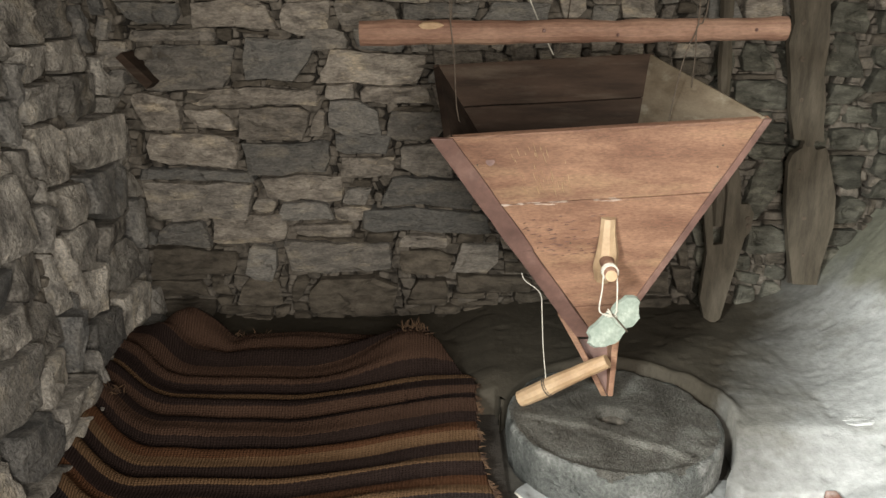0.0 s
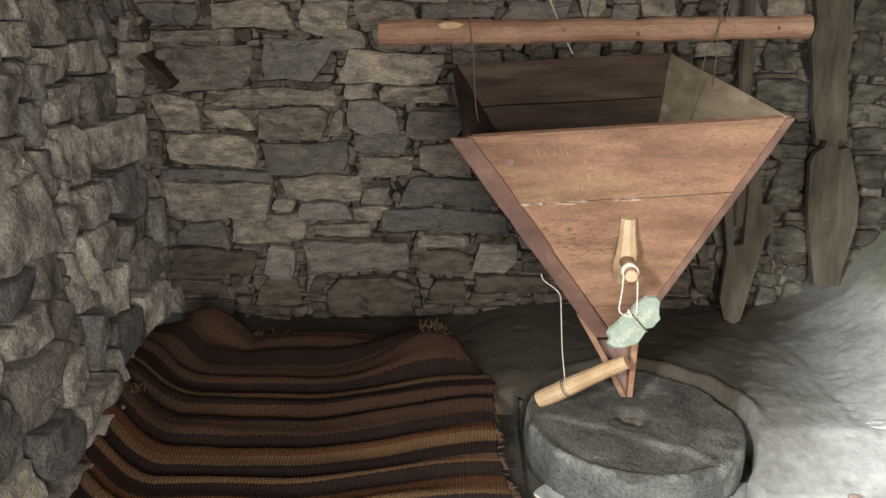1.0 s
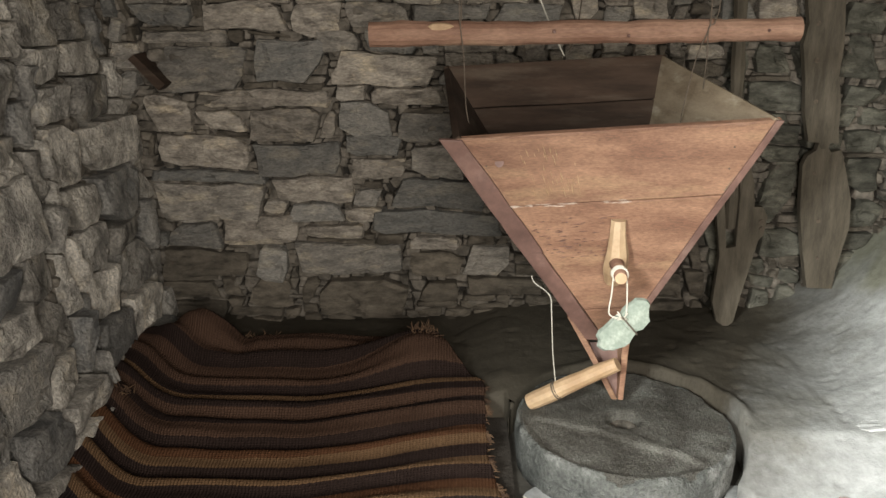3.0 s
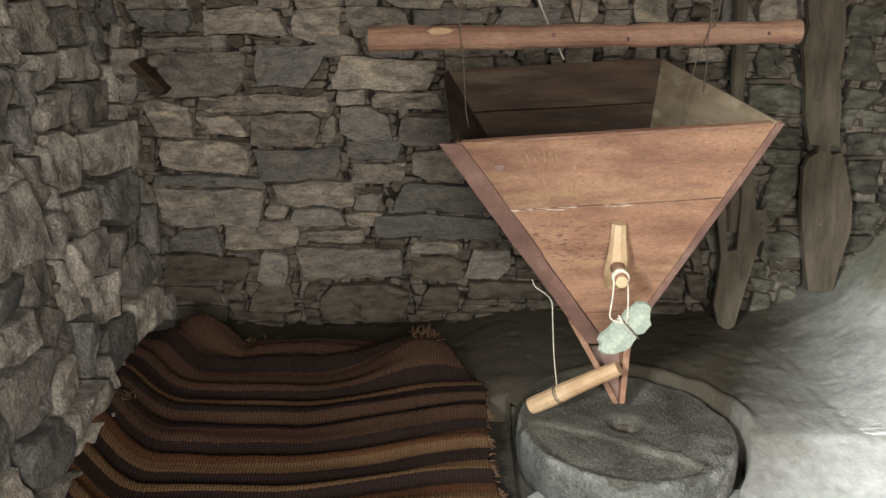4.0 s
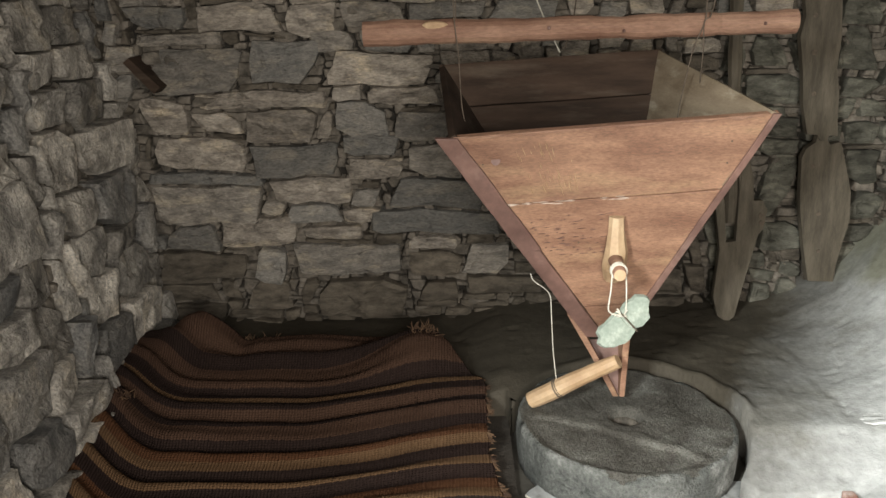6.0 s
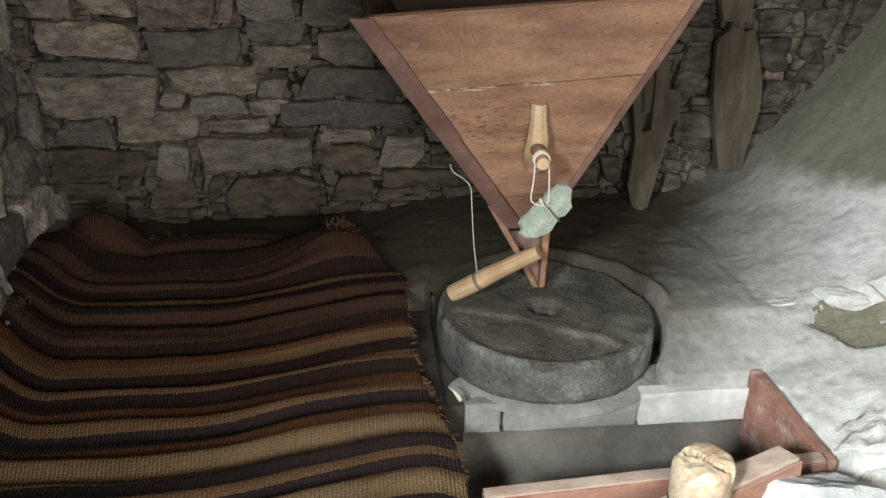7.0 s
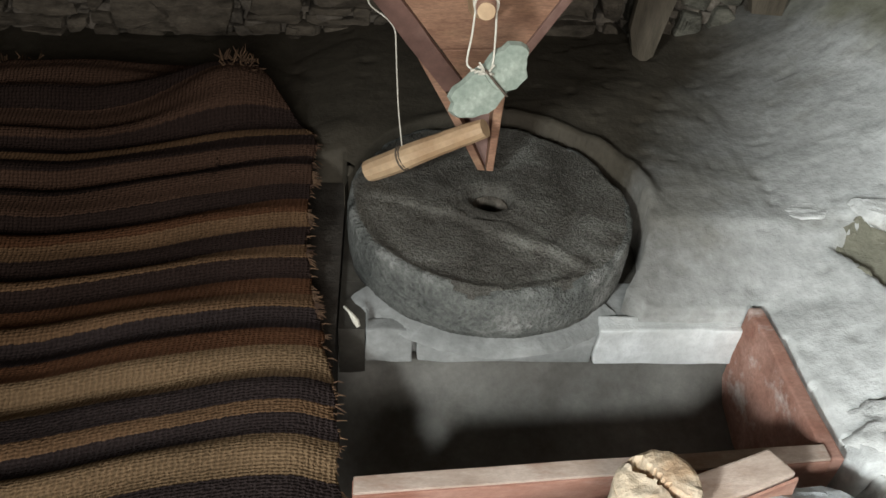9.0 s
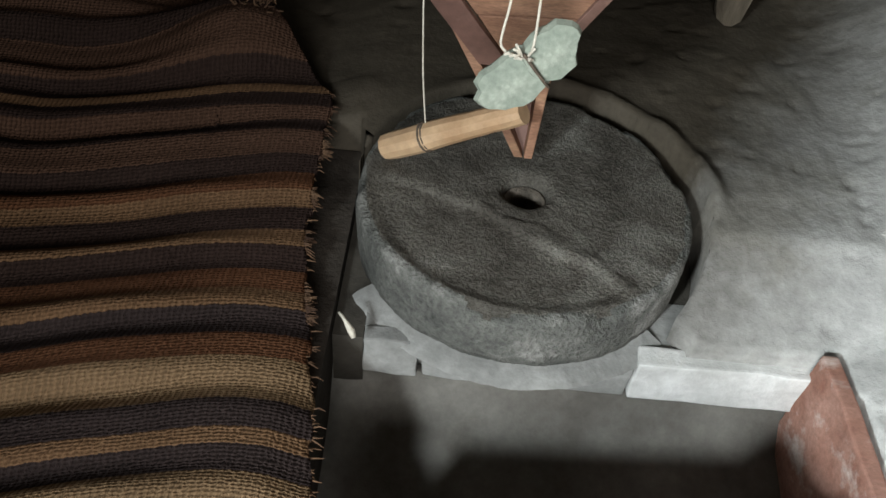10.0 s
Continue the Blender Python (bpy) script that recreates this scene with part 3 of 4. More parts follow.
# ---- pale green stones hung from the peg ----


def weight(name, c, rx, rz, turn, seed):
    bm = bmesh.new()
    n = 22
    front, back, mid = [], [], []
    ca, sa = math.cos(turn), math.sin(turn)
    for k in range(n):
        a = 2 * math.pi * k / n
        r = 1 + 0.3 * noise.noise(Vector((math.cos(a) * 1.6, math.sin(a) * 1.6, seed))) + 0.12 * noise.noise(Vector((math.cos(a) * 5, math.sin(a) * 5, seed)))
        u, w = rx * r * math.cos(a), rz * r * math.sin(a)
        x, z = u * ca - w * sa, u * sa + w * ca
        mid.append(bm.verts.new((x, 0, z)))
        front.append(bm.verts.new((x * 0.9, -0.012, z * 0.9)))
        back.append(bm.verts.new((x * 0.9, 0.012, z * 0.9)))
    for k in range(n):
        j = (k + 1) % n
        bm.faces.new((front[k], front[j], mid[j], mid[k]))
        bm.faces.new((mid[k], mid[j], back[j], back[k]))
    cf, cb = bm.verts.new((0, -0.016, 0)), bm.verts.new((0, 0.016, 0))
    for k in range(n):
        j = (k + 1) % n
        bm.faces.new((cf, front[j], front[k]))
        bm.faces.new((cb, back[k], back[j]))
    ob = part(name, bm, M_LEAF)
    ob.matrix_world = pose(c[0], c[1], c[2], -8, 0, 6)
    return ob


w1 = weight("hanging_stone", (0.478, 2.165, 0.595), 0.066, 0.047, 0.75, 1.3)
tagged(w1, "larger pale green flat stone tied with string", "stone weight", "hanging stone weights")
w2 = weight("hanging_stone", (0.534, 2.172, 0.654), 0.054, 0.043, 0.9, 5.4)
tagged(w2, "smaller pale green flat stone tied with string", "stone weight", "hanging stone weights")
string("string", [(0.462, 2.178, 0.772), (0.458, 2.165, 0.72), (0.452, 2.16, 0.665), (0.462, 2.155, 0.652)], 0.0022, M_STRING, "pale string loop holding the hanging stones", 4)
string("string", [(0.500, 2.178, 0.772), (0.502, 2.165, 0.72), (0.50, 2.155, 0.655), (0.48, 2.15, 0.645)], 0.0022, M_STRING, "pale string loop holding the hanging stones", 4)
string("string", [(0.488, 2.148, 0.655), (0.51, 2.145, 0.63), (0.535, 2.15, 0.60), (0.53, 2.178, 0.598), (0.49, 2.186, 0.63)], 0.0026, M_WIRE, "dark cord tied round the hanging stones", 4)
bm = bmesh.new()
for k in range(9):
    a = Vector((0.468 + 0.004 * k, 2.15, 0.648 + 0.004 * math.sin(k * 2)))
    b = a + Vector((random.uniform(-0.025, 0.02), random.uniform(-0.015, 0.0), random.uniform(-0.012, 0.025)))
    rod([a, a.lerp(b, 0.5) + Vector((0, -0.004, 0.004)), b], 0.0022, 5, bm=bm)
tagged(part("string_knot", bm, M_STRING), "frayed knot of pale string", "string")

# ---- pole and cords ----
pl = thing("hanging_pole", (0.4, 2.5, 1.41), "peeled reddish pine pole hung level above the hopper", "pole")
pts = between((-0.25, 2.5, 1.418), (1.03, 2.5, 1.432), 40)
bm = rod(pts, [0.037 - 0.005 * i / 40 + 0.003 * math.sin(i * 0.7) * (i % 3 == 0) for i in range(41)], 14, 0.008, 2)
wpart("shaft", bm, M_POLE, pl, "", False)
for i, (x, dz) in enumerate(((0.30, 0.004), (0.52, -0.008), (0.93, 0.006))):
    c = Vector((x, 2.466, 1.425 + dz))
    wpart("knot", rod([c + Vector((0, 0.012, 0)), c, c + Vector((0, -0.004, 0))], [0.007, 0.005, 0.002], 9, 0.002, i), M_STRIP, pl, "dark branch knot")
bm = rod(between((-0.075, 2.474, 1.442), (0.005, 2.473, 1.443), 6), [0.002, 0.011, 0.013, 0.013, 0.012, 0.009, 0.002], 8, 0.003, 6)
wpart("fresh_cut", bm, M_FRESH, pl, "pale fresh axe cut")
C1 = "thin dark cord holding the hopper from the pole"
string("cord", [(0.018, 2.47, 1.75), (0.02, 2.462, 1.5), (0.026, 2.455, 1.42), (0.034, 2.47, 1.35), (0.042, 2.5, 1.2), (0.06, 2.5, 1.12)], 0.0019, M_WIRE, C1)
string("cord", [(0.03, 2.52, 1.75), (0.026, 2.51, 1.47), (0.03, 2.46, 1.44)], 0.0019, M_WIRE, C1)
string("cord", [(0.74, 2.47, 1.75), (0.755, 2.465, 1.5), (0.748, 2.458, 1.43), (0.735, 2.5, 1.36), (0.725, 2.56, 1.2), (0.72, 2.57, 1.12)], 0.0019, M_WIRE, C1)
string("cord", [(0.80, 2.48, 1.75), (0.776, 2.466, 1.48), (0.75, 2.46, 1.44), (0.765, 2.5, 1.36), (0.785, 2.58, 1.2), (0.79, 2.6, 1.14)], 0.0019, M_WIRE, C1)
string("cord", [(0.2, 2.84, 1.75), (0.30, 2.85, 1.5), (0.375, 2.87, 1.345), (0.385, 2.872, 1.33)], 0.0026, M_STRING, "pale cord tied to the hopper's back rim")
string("cord", [(0.46, 2.9, 1.75), (0.43, 2.88, 1.45), (0.40, 2.872, 1.34)], 0.0026, M_WIRE, "dark cord tied to the hopper's back rim")

# ---- rug ----


def rug_v(x, y):
    """Place across the stripes."""
    return y + 0.128 * smooth01((0.1 - x) / 0.65) - 0.24 * smooth01((-0.92 - x) / 0.4) + 0.008 * noise.noise(Vector((x * 5, y * 5, 2)))


def rug_z(x, y):
    z = 0.12 + 0.07 * smooth01((y - 2.1) / 0.55) + 0.02 * smooth01((y - 2.6) / 0.3)
    v = rug_v(x, y)
    z += (0.010 * math.sin(v * 46) + 0.006 * math.sin(v * 83 + 2 * x)) * (0.4 + 0.6 * smooth01((0.15 - x) / 0.4))
    z += 0.014 * noise.noise(Vector((x * 2.4, y * 4, 0)))
    dx, dy = x + 0.13, y - 2.80
    z += 0.105 * math.exp(-(dx / 0.17) ** 2 - ((dy - 0.25 * dx) / 0.10) ** 2)
    z += 0.05 * math.exp(-((x + 0.55) / 0.3) ** 2 - ((y - 2.86) / 0.09) ** 2)
    z += 0.13 * math.exp(-((x + 1.0) / 0.15) ** 2 - ((y - 2.93) / 0.11) ** 2) - 0.03 * math.exp(-((x + 0.82) / 0.04) ** 2 - ((y - 2.93) / 0.12) ** 2)
    z += 0.02 * smooth01((-1.05 - x) / 0.2)
    z -= 0.025 * smooth01((x - 0.13) / 0.1)
    return z


def rug_right(y):
    return 0.235 - 0.02 * smooth01((y - 1.6) / 0.4) - 0.10 * smooth01((y - 1.9) / 0.7) + 0.004 * math.sin(y * 37) + 0.010 * noise.noise(Vector((y * 25, 0, 0)))


def rug_back(x):
    if x > -0.13:
        return 2.95 - 0.27 * (x + 0.13) / 0.22
    return 2.99 + 0.02 * math.sin(x * 9)


def rug_mesh():
    bm = bmesh.new()
    uv = bm.loops.layers.uv.new("weave")
    nx, ny = 150, 230
    grid = []
    for i in range(nx + 1):
        row = []
        for j in range(ny + 1):
            yy = 1.12 + 1.87 * j / ny
            x = -1.26 + (rug_right(yy) + 1.26) * i / nx
            y = 1.12 + (min(rug_back(x), 2.99) - 1.12) * j / ny
            row.append(bm.verts.new((x, y, rug_z(x, y))))
        grid.append(row)
    for i in range(nx):
        for j in range(ny):
            f = bm.faces.new((grid[i][j], grid[i + 1][j], grid[i + 1][j + 1], grid[i][j + 1]))
            for lp in f.loops:
                c = lp.vert.co
                lp[uv].uv = (c.x, rug_v(c.x, c.y))
    made = bmesh.ops.extrude_edge_only(bm, edges=[e for e in bm.edges if len(e.link_faces) == 1])["geom"]
    for g in made:
        if isinstance(g, bmesh.types.BMVert):
            g.co.z -= 0.012
    return bm


def rug_material():
    m = bpy.data.materials.new("striped_wool")
    m.use_nodes = True
    nt = m.node_tree
    n, link = nt.nodes, nt.links.new
    b = n["Principled BSDF"]
    uv = n.new("ShaderNodeUVMap")
    uv.uv_map = "weave"
    sep = n.new("ShaderNodeSeparateXYZ")
    link(uv.outputs[0], sep.inputs[0])
    nz = n.new("ShaderNodeTexNoise")
    nz.inputs["Scale"].default_value, nz.inputs["Detail"].default_value = 90, 4
    link(uv.outputs[0], nz.inputs["Vector"])
    wob = n.new("ShaderNodeMath")
    wob.operation = "MULTIPLY_ADD"
    wob.inputs[1].default_value = 0.009
    link(nz.outputs[0], wob.inputs[0])
    link(sep.outputs[1], wob.inputs[2])
    mr = n.new("ShaderNodeMapRange")
    mr.inputs[1].default_value, mr.inputs[2].default_value = 1.1045, 3.1045
    link(wob.outputs[0], mr.inputs[0])
    ramp = n.new("ShaderNodeValToRGB")
    ramp.color_ramp.interpolation = "CONSTANT"
    tone = {"D": (0.026, 0.0165, 0.0135), "G": (0.028, 0.0203, 0.0187), "B": (0.066, 0.037, 0.0245), "R": (0.092, 0.042, 0.021), "T": (0.128, 0.074, 0.039), "L": (0.16, 0.104, 0.057)}
    bands = [(1.1, "D"), (1.2, "B"), (1.32, "D"), (1.4, "B"), (1.49, "G"), (1.62, "L"), (1.705, "G"), (1.75, "T"), (1.787, "G"), (1.842, "L"), (1.93, "R"), (1.99, "G"), (2.05, "T"),
             (2.1, "R"), (2.15, "D"), (2.205, "T"), (2.25, "D"), (2.31, "T"), (2.345, "R"), (2.4, "D"), (2.445, "B"), (2.51, "D"), (2.56, "B"), (2.595, "D"),
             (2.64, "T"), (2.675, "D"), (2.74, "B"), (2.86, "D"), (2.92, "B"), (3.05, "D")]
    el = ramp.color_ramp.elements
    while len(el) < len(bands):
        el.new(0.5)
    for e, (v, k) in zip(el, bands):
        e.position, e.color = (v - 1.1) / 2, (*tone[k], 1)
    link(mr.outputs[0], ramp.inputs[0])
    # ribs of the warp and rows of the weft
    def wave(src, pitch):
        k = n.new("ShaderNodeMath")
        k.operation = "MULTIPLY"
        k.inputs[1].default_value = 2 * math.pi / pitch
        s = n.new("ShaderNodeMath")
        s.operation = "SINE"
        link(src, k.inputs[0])
        link(k.outputs[0], s.inputs[0])
        return s.outputs[0]
    rib_u = n.new("ShaderNodeMath")
    rib_u.operation = "MULTIPLY_ADD"
    rib_u.inputs[1].default_value = 0.012
    link(nz.outputs[0], rib_u.inputs[0])
    link(sep.outputs[0], rib_u.inputs[2])
    ribs, rows = wave(rib_u.outputs[0], 0.0105), wave(wob.outputs[0], 0.0065)
    hgt = n.new("ShaderNodeMath")
    hgt.operation = "MULTIPLY_ADD"
    hgt.inputs[1].default_value = 0.45
    link(rows, hgt.inputs[0])
    link(ribs, hgt.inputs[2])
    h2 = n.new("ShaderNodeMath")
    h2.operation = "MULTIPLY_ADD"
    h2.inputs[1].default_value = 3.0
    link(nz.outputs[0], h2.inputs[0])
    link(hgt.outputs[0], h2.inputs[2])
    bp = n.new("ShaderNodeBump")
    bp.inputs["Strength"].default_value, bp.inputs["Distance"].default_value = 0.75, 0.0025
    link(h2.outputs[0], bp.inputs["Height"])
    link(bp.outputs[0], b.inputs["Normal"])
    wear = n.new("ShaderNodeTexNoise")
    wear.inputs["Scale"].default_value, wear.inputs["Detail"].default_value = 5, 5
    link(uv.outputs[0], wear.inputs["Vector"])
    val = n.new("ShaderNodeMath")
    val.operation = "MULTIPLY_ADD"
    val.inputs[1].default_value, val.inputs[2].default_value = 0.13, 0.45
    link(h2.outputs[0], val.inputs[0])
    v2 = n.new("ShaderNodeMath")
    v2.operation = "MULTIPLY_ADD"
    v2.inputs[1].default_value = 0.7
    link(wear.outputs[0], v2.inputs[0])
    link(val.outputs[0], v2.inputs[2])
    hsv = n.new("ShaderNodeHueSaturation")
    link(ramp.outputs[0], hsv.inputs["Color"])
    link(v2.outputs[0], hsv.inputs["Value"])
    link(hsv.outputs[0], b.inputs["Base Color"])
    b.inputs["Roughness"].default_value = 0.95
    b.inputs["Specular IOR Level"].default_value = 0.05
    return m


M_RUG = rug_material()
M_FRINGE = material("frayed_wool", (0.03, 0.016, 0.011), (0.15, 0.09, 0.05), 25, 0.95, 0.2, 90)
rug = thing("striped_rug", (-0.5, 2.0, 0.07), "handwoven brown striped wool rug spread crumpled on the platform", "rug")
wpart("cloth", rug_mesh(), M_RUG, rug, "", True)
bm = bmesh.new()
rf = random.Random(5)
for k in range(460):
    y = rf.choice((rf.uniform(1.4, 2.66), rf.uniform(1.4, 2.66), rf.gauss(2.335, 0.012), rf.gauss(2.085, 0.016), rf.gauss(2.225, 0.01), rf.gauss(2.47, 0.012), rf.gauss(2.05, 0.01)))
    f = (y - 1.12) / 1.5
    for turn in range(4):
        ex = rug_right(1.12 + 1.87 * f)
        f = min(1.0, (y - 1.12) / (min(rug_back(ex), 2.99) - 1.12))
    a = Vector((ex - 0.004, y, rug_z(ex, y) - 0.004))
    ln = rf.choice((0.008, 0.012, 0.016, 0.024)) * rf.uniform(0.7, 1.2)
    b = a + Vector((ln, rf.uniform(-0.4, 0.4) * ln, rf.uniform(-0.7, 0.35) * ln))
    rod([a, a.lerp(b, 0.55) + Vector((0, rf.uniform(-0.003, 0.003), 0.003)), b], [0.0022, 0.0018, 0.0008], 4, bm=bm)
for cx, cy, cnt, up in ((-0.12, 2.85, 26, 0.9), (-0.09, 2.84, 24, 0.6), (-0.80, 2.97, 20, 0.8), (-1.16, 2.55, 30, 0.6), (-0.72, 2.97, 10, 0.5)):
    for k in range(cnt):
        x, y = cx + rf.gauss(0, 0.022), cy + rf.gauss(0, 0.018)
        a = Vector((x, y, rug_z(x, min(y, 2.97)) - 0.004))
        b = a + Vector((rf.gauss(0, 0.014), rf.gauss(0, 0.014), rf.uniform(0.01, 0.045) * up))
        rod([a, a.lerp(b, 0.6) + Vector((rf.gauss(0, 0.004), 0, 0)), b], [0.003, 0.0022, 0.0009], 4, bm=bm)
tagged(wpart("fringe", bm, M_FRINGE, rug, "frayed wool threads along the edge"), kind="stuff")
# pale twist of wool at the edge
bm = rod([(0.215, 2.06, 0.115), (0.228, 2.045, 0.112), (0.242, 2.03, 0.10), (0.248, 2.022, 0.09)], [0.003, 0.004, 0.008, 0.005], 8, 0.004, 2)
wpart("wool_tuft", bm, M_STRING, rug, "pale tuft of raw wool", True)

# ---- paddles leaning on the back wall ----


def outline_board(name, pts, thick, y_low, y_high, mat, label, category, seed, holes=()):
    """A flat board cut to an outline in x and z, leaning back from its foot."""
    z0, z1 = min(p[1] for p in pts), max(p[1] for p in pts)

    def at(x, z, off):
        return Vector((x, y_low + (y_high - y_low) * (z - z0) / (z1 - z0) + off + 0.006 * noise.noise(Vector((x * 6, z * 6, seed))), z))
    bm = bmesh.new()
    f = [bm.verts.new(at(x, z, 0)) for x, z in pts]
    b = [bm.verts.new(at(x, z, thick)) for x, z in pts]
    bm.faces.new(f)
    bm.faces.new(b[::-1])
    for k in range(len(pts)):
        j = (k + 1) % len(pts)
        bm.faces.new((f[k], f[j], b[j], b[k]))
    bmesh.ops.bevel(bm, geom=[e for e in bm.edges if e.calc_face_angle(0) > 1.0 and abs((e.verts[0].co - e.verts[1].co).y) < thick * 0.6], offset=0.006, segments=2, affect="EDGES")
    t = thing(name, (sum(p[0] for p in pts) / len(pts), y_low, z0), label, category, "old boards leaning on the wall")
    plank = wpart("board", bm, mat, t)
    for x, z in holes:
        c = at(x, z, 0)
        wpart("nail_hole", rod([c + Vector((0, 0.004, 0)), c + Vector((0, -0.002, 0))], 0.009, 8, 0.004), M_WIRE, plank, "dark nail hole")
    return t


outline_board("leaning_board", [(1.50, 0.34), (1.606, 0.335), (1.612, 0.42), (1.645, 0.60), (1.638, 0.72), (1.60, 0.85), (1.585, 0.90), (1.575, 0.925), (1.535, 0.915), (1.52, 0.935), (1.512, 0.985), (1.485, 0.99), (1.476, 0.925), (1.44, 0.90), (1.425, 0.86), (1.435, 0.68), (1.465, 0.5)],
              0.035, 3.235, 3.27, M_GREY, "weathered grey-brown wooden paddle leaning on the wall", "board", 1, ((1.475, 0.83), (1.515, 0.63), (1.53, 0.47)))
outline_board("leaning_board", [(1.435, 0.96), (1.478, 0.955), (1.49, 0.93), (1.515, 0.93), (1.525, 0.955), (1.558, 0.95), (1.55, 1.02), (1.545, 1.12), (1.525, 1.22), (1.53, 1.34), (1.52, 1.45), (1.50, 1.62), (1.38, 1.62), (1.37, 1.50), (1.385, 1.42), (1.37, 1.34), (1.395, 1.2), (1.405, 1.08)],
              0.035, 3.262, 3.29, M_GREY, "tall weathered grey-brown plank leaning on the wall", "board", 2, ((1.43, 1.28), (1.445, 1.12), (1.42, 1.42)))
outline_board("leaning_board", [(1.105, 0.22), (1.145, 0.193), (1.175, 0.215), (1.20, 0.33), (1.235, 0.47), (1.255, 0.56), (1.275, 0.585), (1.285, 0.66), (1.265, 0.70), (1.23, 0.70), (1.222, 0.80), (1.18, 0.95), (1.15, 0.95), (1.17, 0.75), (1.165, 0.535), (1.125, 0.53), (1.11, 0.70), (1.085, 0.80), (1.07, 0.72), (1.10, 0.50), (1.085, 0.30)],
              0.03, 3.15, 3.24, M_GREY, "notched old wooden paddle leaning behind the hopper", "board", 3, ((1.262, 0.64), (1.266, 0.61)))
ps = thing("leaning_pole", (1.1, 3.26, 0.9), "thin dark upright stake against the wall", "stake", "old boards leaning on the wall")
wpart("shaft", rod(between((1.16, 3.25, 0.6), (1.10, 3.29, 1.7), 10), 0.026, 8, 0.012, 4), M_GREY, ps)

stub = thing("wooden_wedge", (-1.24, 3.3, 1.16), "dark charred wooden wedge stuck between wall stones", "wedge")
bm = hexa([(-1.31, 3.29, 1.285), (-1.285, 3.29, 1.305), (-1.285, 3.42, 1.305), (-1.31, 3.42, 1.285), (-1.195, 3.28, 1.16), (-1.165, 3.28, 1.186), (-1.165, 3.42, 1.186), (-1.195, 3.42, 1.16)], 0.003, 3)
rough_up(bm, 0.004, 14, 3)
wpart("stick", bm, M_DARKIN, stub)

# ---- flour box at the pit: red board, beams, post and rocks ----
rb = thing("red_board", (1.17, 1.88, FLOOR), "reddish painted board closing the pit's side", "board")
bm = hexa([(1.140, 2.06, -0.25), (1.175, 2.06, -0.25), (1.20, 1.66, -0.25), (1.165, 1.66, -0.25), (1.140, 2.06, 0.125), (1.175, 2.06, 0.125), (1.20, 1.66, 0.10), (1.165, 1.66, 0.10)], 0.006, 6)
rough_up(bm, 0.006, 10, 2)
wpart("plank", bm, M_REDBOARD, rb)

ba = thing("pit_beam", (0.7, 1.63, FLOOR), "long reddish beam edging the flour pit", "beam")
bm = hexa([(0.25, 1.57, -0.12), (1.17, 1.65, -0.12), (1.17, 1.69, -0.12), (0.25, 1.61, -0.12), (0.25, 1.57, 0.125), (1.17, 1.65, 0.105), (1.17, 1.69, 0.105), (0.25, 1.61, 0.125)], 0.005, 8)
rough_up(bm, 0.005, 9, 4)
wpart("timber", bm, M_BEAM, ba)
bm = hexa([(0.252, 1.572, 0.126), (1.165, 1.652, 0.106), (1.165, 1.688, 0.106), (0.252, 1.608, 0.126), (0.252, 1.572, 0.132), (1.165, 1.652, 0.112), (1.165, 1.688, 0.112), (0.252, 1.608, 0.132)], 0.002, 6)
rough_up(bm, 0.002, 9, 4)
wpart("sawn_top", bm, M_BEAMTOP, ba, "dusty pale sawn top")

bb = thing("short_beam", (0.75, 1.55, FLOOR), "short sawn reddish beam lying across the rocks", "beam")
a, b = Vector((0.45, 1.46, 0.112)), Vector((0.985, 1.60, 0.218))
w, h = Vector((0.03, -0.055, 0.0)), Vector((0.005, 0.0, -0.075))
bm = hexa([a, b, b + w, a + w, a + h, b + h, b + w + h, a + w + h], 0.005, 8)
rough_up(bm, 0.004, 11, 7)
wpart("timber", bm, M_BEAMTOP, bb)
f = Vector((0.0015, -0.004, -0.004))
bm = hexa([a + w + f, b + w + f, b + w + f * 2, a + w + f * 2, a + w + h * 0.95 + f, b + w + h * 0.95 + f, b + w + h * 0.95 + f * 2, a + w + h * 0.95 + f * 2], 0.001, 6)
rough_up(bm, 0.003, 11, 7)
wpart("painted_face", bm, M_BEAM, bb, "worn red painted side")

po = thing("post", (0.765, 1.47, FLOOR), "stout pale round wooden post with a split top", "post")
bm = bmesh.new()
sides = 44
prof = [(0.056, FLOOR), (0.054, -0.1), (0.057, 0.0), (0.058, 0.10), (0.062, 0.135), (0.064, 0.16), (0.066, 0.19), (0.066, 0.225), (0.066, 0.25), (0.065, 0.268), (0.060, 0.277), (0.054, 0.28), (0.047, 0.281), (0.04, 0.281), (0.033, 0.281), (0.026, 0.281), (0.019, 0.281), (0.012, 0.281), (0.005, 0.281)]
rings = [[bm.verts.new((0.745 + 1.06 * r * math.cos(2 * math.pi * k / sides), 1.49 + 1.06 * r * math.sin(2 * math.pi * k / sides), z)) for k in range(sides)] for r, z in prof]
for r0, r1 in zip(rings, rings[1:]):
    for k in range(sides):
        bm.faces.new((r0[k], r0[(k + 1) % sides], r1[(k + 1) % sides], r1[k]))
bm.faces.new(rings[-1])
bm.faces.new(rings[0][::-1])
for v in bm.verts:
    p = v.co.copy()
    v.co += noise.noise_vector(p * 16) * 0.005 + noise.noise_vector(p * 45) * 0.0025
    if p.z > 0.262:
        v.co.z += 0.005 * noise.noise(p * 50) - 0.25 * abs(p.x - 0.745) * (p.x < 0.745)
        crack = abs((p.x - 0.75) * 0.8 + (p.y - 1.49) * 0.6 + 0.01 * noise.noise(p * 60))
        if crack < 0.006 and p.z > 0.262:
            v.co.z -= 0.022
trunk = wpart("trunk", bm, M_POST, po)
bm = bmesh.new()
